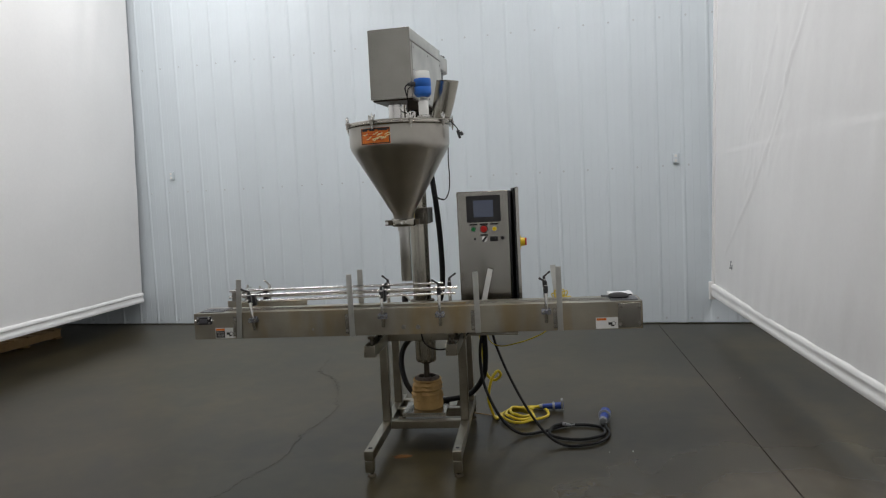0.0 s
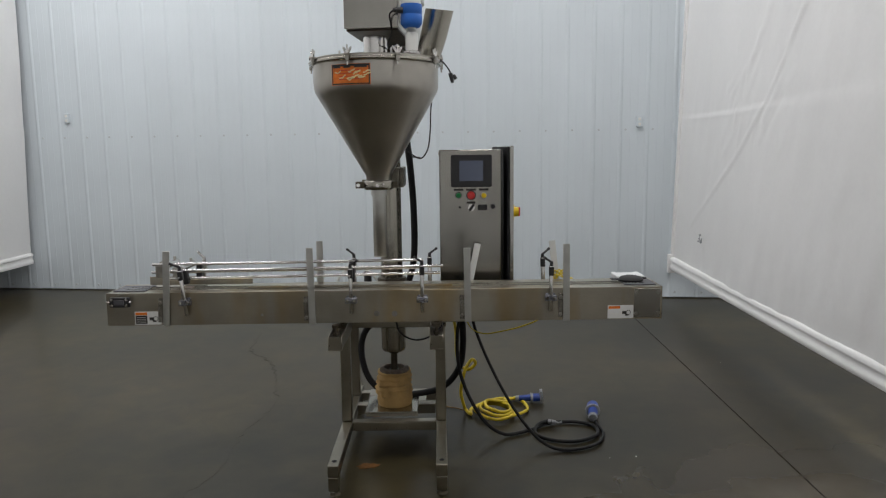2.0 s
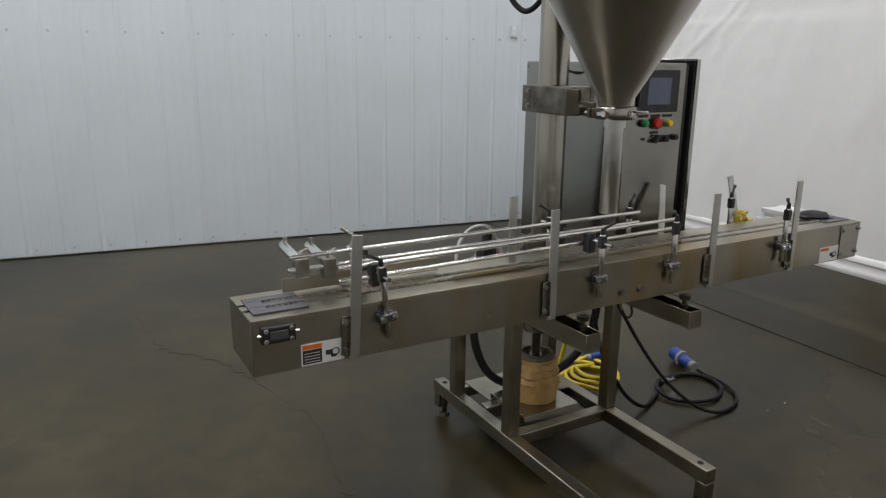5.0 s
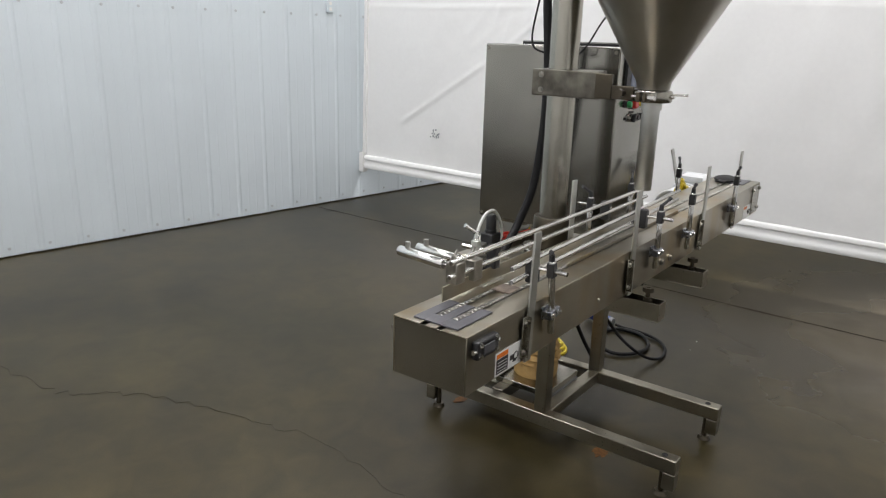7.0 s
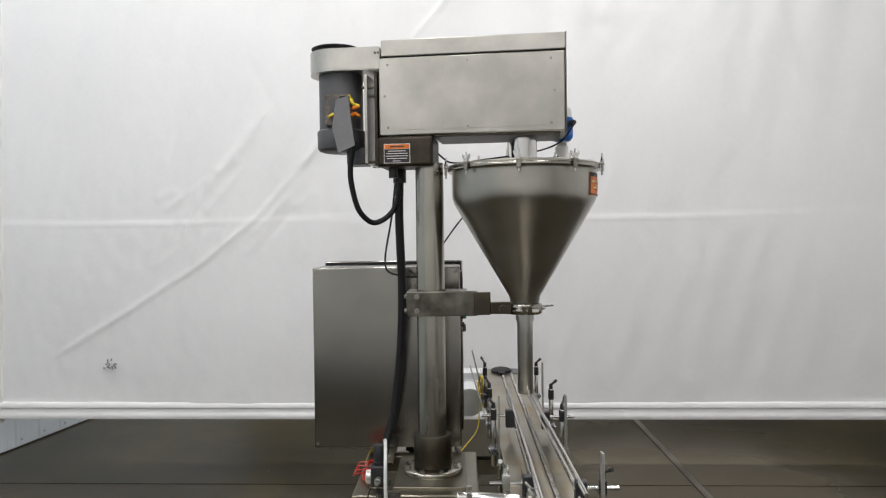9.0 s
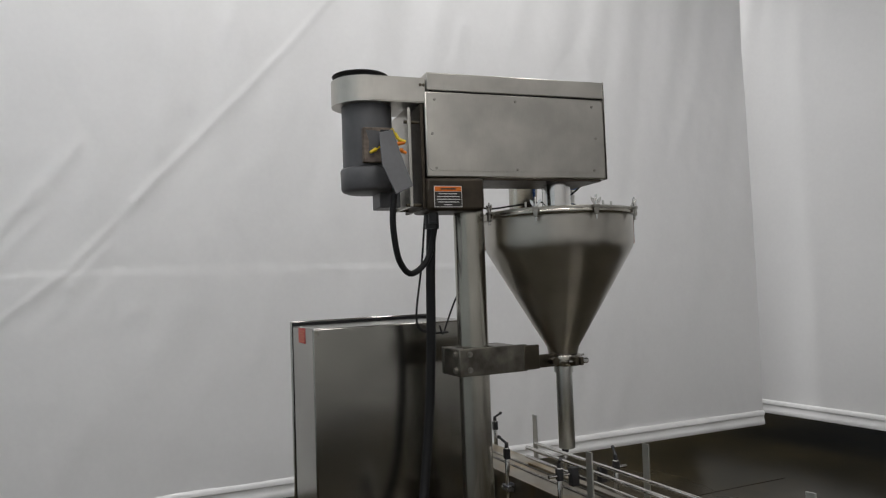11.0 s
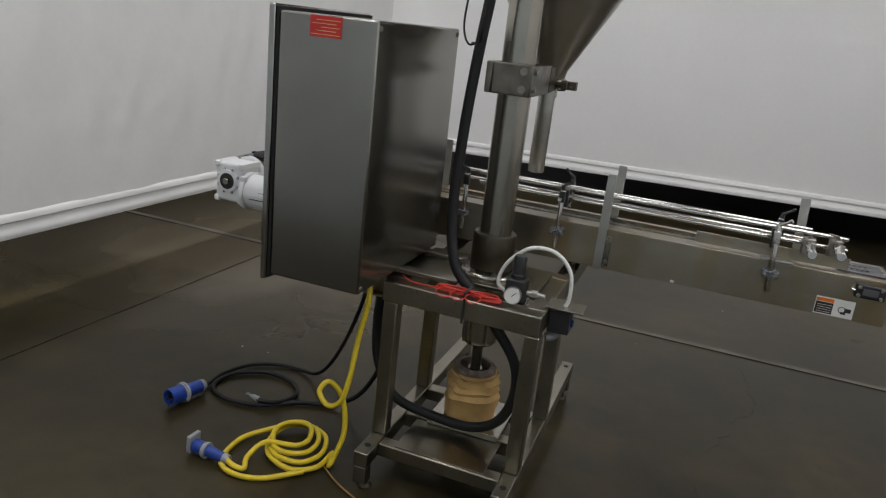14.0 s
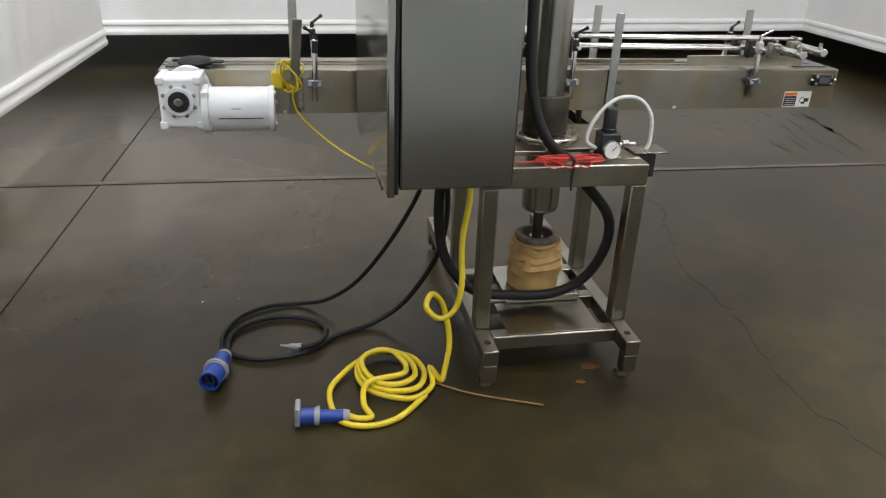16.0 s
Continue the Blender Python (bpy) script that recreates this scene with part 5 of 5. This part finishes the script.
# ---- air regulator on the stand ----
reg = thing("air_regulator", (-.80, 4.58, .72), "black air pressure regulator with gauge on the stand", "regulator")
part("regulator_body", box(B(), -.833, -.768, 4.50, 4.56, .726, .800, .006), BLACK, reg)
part("adjust_knob", lathe(B(), -.80, 4.53, [(0, .798), (.024, .798), (.024, .812), (.021, .814), (.021, .866), (.017, .874), (0, .876)], 24), BLACK, reg)
part("gauge_case", cyl(B(), (-.80, 4.558, .752), (-.80, 4.578, .752), .028, seg=32, bev=.002), ALU, reg)
ga = part("gauge_dial", cyl(B(), (-.80, 4.577, .752), (-.80, 4.5795, .752), .0245, seg=32), DIAL, reg)
part("gauge_needle", box(B(), -.8012, -.7988, 4.5797, 4.5807, .750, .770, 0, Matrix.Translation((-.80, 0, .752)) @ Matrix.Rotation(radians(-40), 4, "Y") @ Matrix.Translation((.80, 0, -.752))), INK, ga)
bm = cyl(B(), (-.835, 4.53, .757), (-.895, 4.53, .757), .008, seg=12)
cyl(bm, (-.85, 4.53, .757), (-.872, 4.53, .757), .013, seg=6)
part("brass_fitting", bm, ALU, reg)
part("air_tube", sweep(B(), [(-.765, 4.53, .745), (-.735, 4.52, .77), (-.755, 4.515, .835), (-.82, 4.505, .895), (-.90, 4.495, .895), (-.955, 4.49, .84), (-.965, 4.49, .76), (-.955, 4.49, .72)], .0065, 10, 10), TUBE, reg, "clear white air tube arch")
part("mount_foot", box(B(), -.84, -.76, 4.49, 4.57, .7195, .7265, .001), STEEL, reg)
val = thing("air_valve", (-.95, 4.49, .66), "small pneumatic valve on the side of the stand", "valve")
part("valve_body", box(B(), -.982, -.913, 4.455, 4.520, .640, .718, .004), BLACK, val)
part("valve_plate", box(B(), -1.02, -.90, 4.44, 4.53, .722, .727, .001), STEEL, val)
part("valve_knob", cyl(B(), (-.975, 4.485, .672), (-.99, 4.485, .672), .012, seg=16), PLUGBLUE, val)
part("valve_elbow", sweep(B(), [(-.945, 4.485, .668), (-.945, 4.485, .635), (-.93, 4.49, .615), (-.91, 4.50, .612)], .013, 12, 8), PLUGGREY, val)
part("solenoid", box(B(), -.985, -.955, 4.47, 4.505, .69, .722, .003), PLUGBLUE, val)

# red wire bundle and tie on the back beam
rw = thing("red_wire_bundle", (-.66, 4.6, .722), "coiled red wire tied on the stand top", "wire")
bm = B()
rng = random.Random(8)
for k in range(7):
    for sgn, cx in ((-1, -.715), (1, -.605)):
        pts = []
        ox = rng.uniform(-.006, .006)
        for q in range(9):
            a = 2 * math.pi * q / 8
            pts.append((cx + ox + .052 * math.cos(a), 4.588 + (.012 + .003 * rng.random()) * math.sin(a) + rng.uniform(-.003, .003), .727 + .0022 * k + .002 * math.sin(a * 2 + k)))
        part("wire_coil", sweep(B(), pts, .0022, 6, 4), REDWIRE, rw)
for k in range(3):
    part("wire_coil", sweep(B(), [(-.70 + .05 * k, 4.60, .734), (-.715 + .05 * k, 4.632, .736 - .004 * k), (-.69 + .05 * k, 4.645, .722), (-.665 + .05 * k, 4.634, .734), (-.67 + .05 * k, 4.60, .736)], .0022, 6, 5), REDWIRE, rw)
part("wire_tail", sweep(B(), [(-.56, 4.585, .728), (-.50, 4.59, .725), (-.45, 4.58, .726), (-.42, 4.56, .732)], .0022, 6, 6), REDWIRE, rw)
bm = box(B(), -.664, -.656, 4.553, 4.625, .742, .746, .001)
box(bm, -.664, -.656, 4.6215, 4.625, .640, .742, .001)
part("tie_strap", bm, BLACK, rw)

# ---- cords on the floor ----
bc = thing("black_power_cord", (.2, 4.4, 0), "black power cord with blue plug lying on the concrete", "power cord")
bm = sweep(B(), [(-.25, 4.45, .71), (-.215, 4.41, .56), (-.13, 4.34, .36), (-.02, 4.26, .17), (.09, 4.17, .05), (.19, 4.12, .012), (.31, 4.13, .012), (.41, 4.20, .012), (.46, 4.32, .012), (.455, 4.42, .014), (.452, 4.47, .022)], .0080, 12, 10)
part("cord", bm, RUBBER, bc)
bm = sweep(B(), [(-.27, 4.45, .71), (-.315, 4.42, .55), (-.30, 4.37, .33), (-.20, 4.32, .12), (-.08, 4.31, .022), (.06, 4.37, .013), (.12, 4.42, .012), (.20, 4.475, .013), (.33, 4.49, .013), (.43, 4.43, .012), (.42, 4.30, .013), (.30, 4.22, .013), (.17, 4.24, .013), (.10, 4.32, .014), (.12, 4.42, .024), (.18, 4.46, .030), (.205, 4.447, .03)], .0095, 12, 10)
part("cord", bm, RUBBER, bc)
bm = cyl(B(), (.185, 4.458, .030), (.225, 4.444, .028), .013, .010, seg=12)
cyl(bm, (.225, 4.444, .028), (.242, 4.440, .026), .006, seg=8)
for k in range(4):
    cyl(bm, (.235, 4.44, .027), (.258, 4.432 + .006 * k, .030 + .004 * (k % 2)), .002, seg=6)
part("frayed_end", bm, PLUGGREY, bc, "taped grey cord end")
pl0, pl1 = Vector((.438, 4.480, .036)), Vector((.470, 4.640, .045))


def plug(parent, a, b, flap, k=1.0):
    d = b - a
    f = lambda t: a + d * t
    pl = part("plug", cyl(B(), f(.12), f(.60), .025 * k, .028 * k, seg=24), PLUGBLUE, parent, "blue industrial plug")
    bm = cyl(B(), f(0), f(.13), .022 * k, .027 * k, seg=20)
    part("cord_nut", bm, PLUGGREY, pl)
    bm = cyl(B(), f(.58), f(.64), .041 * k, seg=28)
    cyl(bm, f(.64), f(.68), .038 * k, seg=28)
    part("collar", bm, PLUGGREY, pl)
    q = d.to_track_quat("Z", "Y").to_matrix().to_4x4()
    bm = lathe(B(), 0, 0, [(0, .02), (.028 * k, .02), (.028 * k, .062), (.033 * k, .062), (.034 * k, 0), (0, 0)], 28)
    bm.transform(Matrix.Translation(f(.66)) @ q)
    part("shroud", bm, PLUGBLUE, pl)
    for n in range(4):
        a_ = radians(45 + 90 * n)
        bm = cyl(B(), (.014 * math.cos(a_), .014 * math.sin(a_), .02), (.014 * math.cos(a_), .014 * math.sin(a_), .056), .0045, seg=10)
        bm.transform(Matrix.Translation(f(.66)) @ q)
        part("pin", bm, INK, pl)
    if flap:
        M = Matrix.Translation(f(.98) + Vector((0, 0, .012))) @ q
        part("flap", box(B(), -.028, .028, -.032, .032, -.006, .010, .004, M), PLUGGREY, pl, "grey hinged cap")


plug(bc, pl0, pl1, False)
yp = thing("yellow_power_cord", (-.1, 4.6, 0), "coiled yellow power cord with blue connector on the floor", "power cord")
pts = [(-.31, 4.60, .735), (-.339, 4.636, .66), (-.318, 4.652, .50), (-.315, 4.69, .37), (-.293, 4.70, .285), (-.245, 4.70, .258), (-.206, 4.69, .295), (-.226, 4.665, .327), (-.262, 4.643, .285), (-.284, 4.640, .21), (-.292, 4.654, .13), (-.275, 4.68, .05), (-.262, 4.69, .016)]
cc = Vector((-.115, 4.64, 0))
for k in range(31):
    a = radians(-10 + 38 * k)
    rr = .150 - .0022 * k + .012 * math.sin(k * 1.3)
    pts.append((cc.x - rr * math.cos(a) * .82 + .0012 * k, cc.y + rr * math.sin(a) * .95, .012 + .0016 * k + .006 * (k % 3 == 0)))
pts += [(-.02, 4.72, .05), (.0, 4.80, .03), (-.02, 4.85, .018), (.02, 4.855, .02), (.05, 4.85, .03)]
part("cord", sweep(B(), pts, .0095, 10, 6), YELLOW, yp)
part("cord", sweep(B(), [(-.20, 4.76, .013), (-.10, 4.86, .013), (.0, 4.885, .013), (.08, 4.84, .013), (.10, 4.70, .013), (.04, 4.60, .02), (-.03, 4.54, .03)], .0095, 10, 8), YELLOW, yp)
plug(yp, Vector((.045, 4.845, .026)), Vector((.200, 4.838, .034)), True, 0.72)

twig = thing("dry_twig", (-.4, 4.8, 0), "thin dry brown twig lying on the concrete", "twig")
part("stem", sweep(B(), [(-.243, 4.689, .006), (-.32, 4.745, .007), (-.40, 4.785, .006), (-.48, 4.822, .009), (-.563, 4.850, .006)], .0034, 8, 6), TWIG, twig)

# pallet beyond the curtain
pal = thing("wooden_pallet", (-6.1, 7.5, 0), "weathered wooden pallet on the floor behind the curtain", "pallet")
PM = Matrix.Translation((-6.2, 7.45, 0)) @ Matrix.Rotation(radians(-6), 4, "Z")
for k in range(6):
    part("deck_board", box(B(), -.5, .5, -.55 + k * .2, -.43 + k * .2, .105, .123, .003, PM), WOOD, pal)
for x in (-.45, 0, .45):
    part("stringer", box(B(), x - .022, x + .022, -.56, .58, .018, .105, .003, PM), WOOD, pal)
for y in (-.5, .02, .52):
    part("bottom_board", box(B(), -.5, .5, y - .05, y + .05, .0, .018, .002, PM), WOOD, pal)

# chain links, alike pieces on one mesh; those past the hopper joined into one run
LINK = link_mesh()
PITCH = .0159
n_link = int((CX1 - CX0 - .15) / PITCH)
run = B()
for y in (T0, T1):
    for k in range(n_link):
        at = Vector((CX0 + .075 + k * PITCH, y, CZ1 - .0005))
        if k < 110:
            ob = new("chain_link", LINK)
            ob.parent = conv
            ob.location = at - ORIGIN[conv.name]
        else:
            link_shape(run, at)
part("chain_run", run, CHAIN, conv)["kind"] = "stuff"
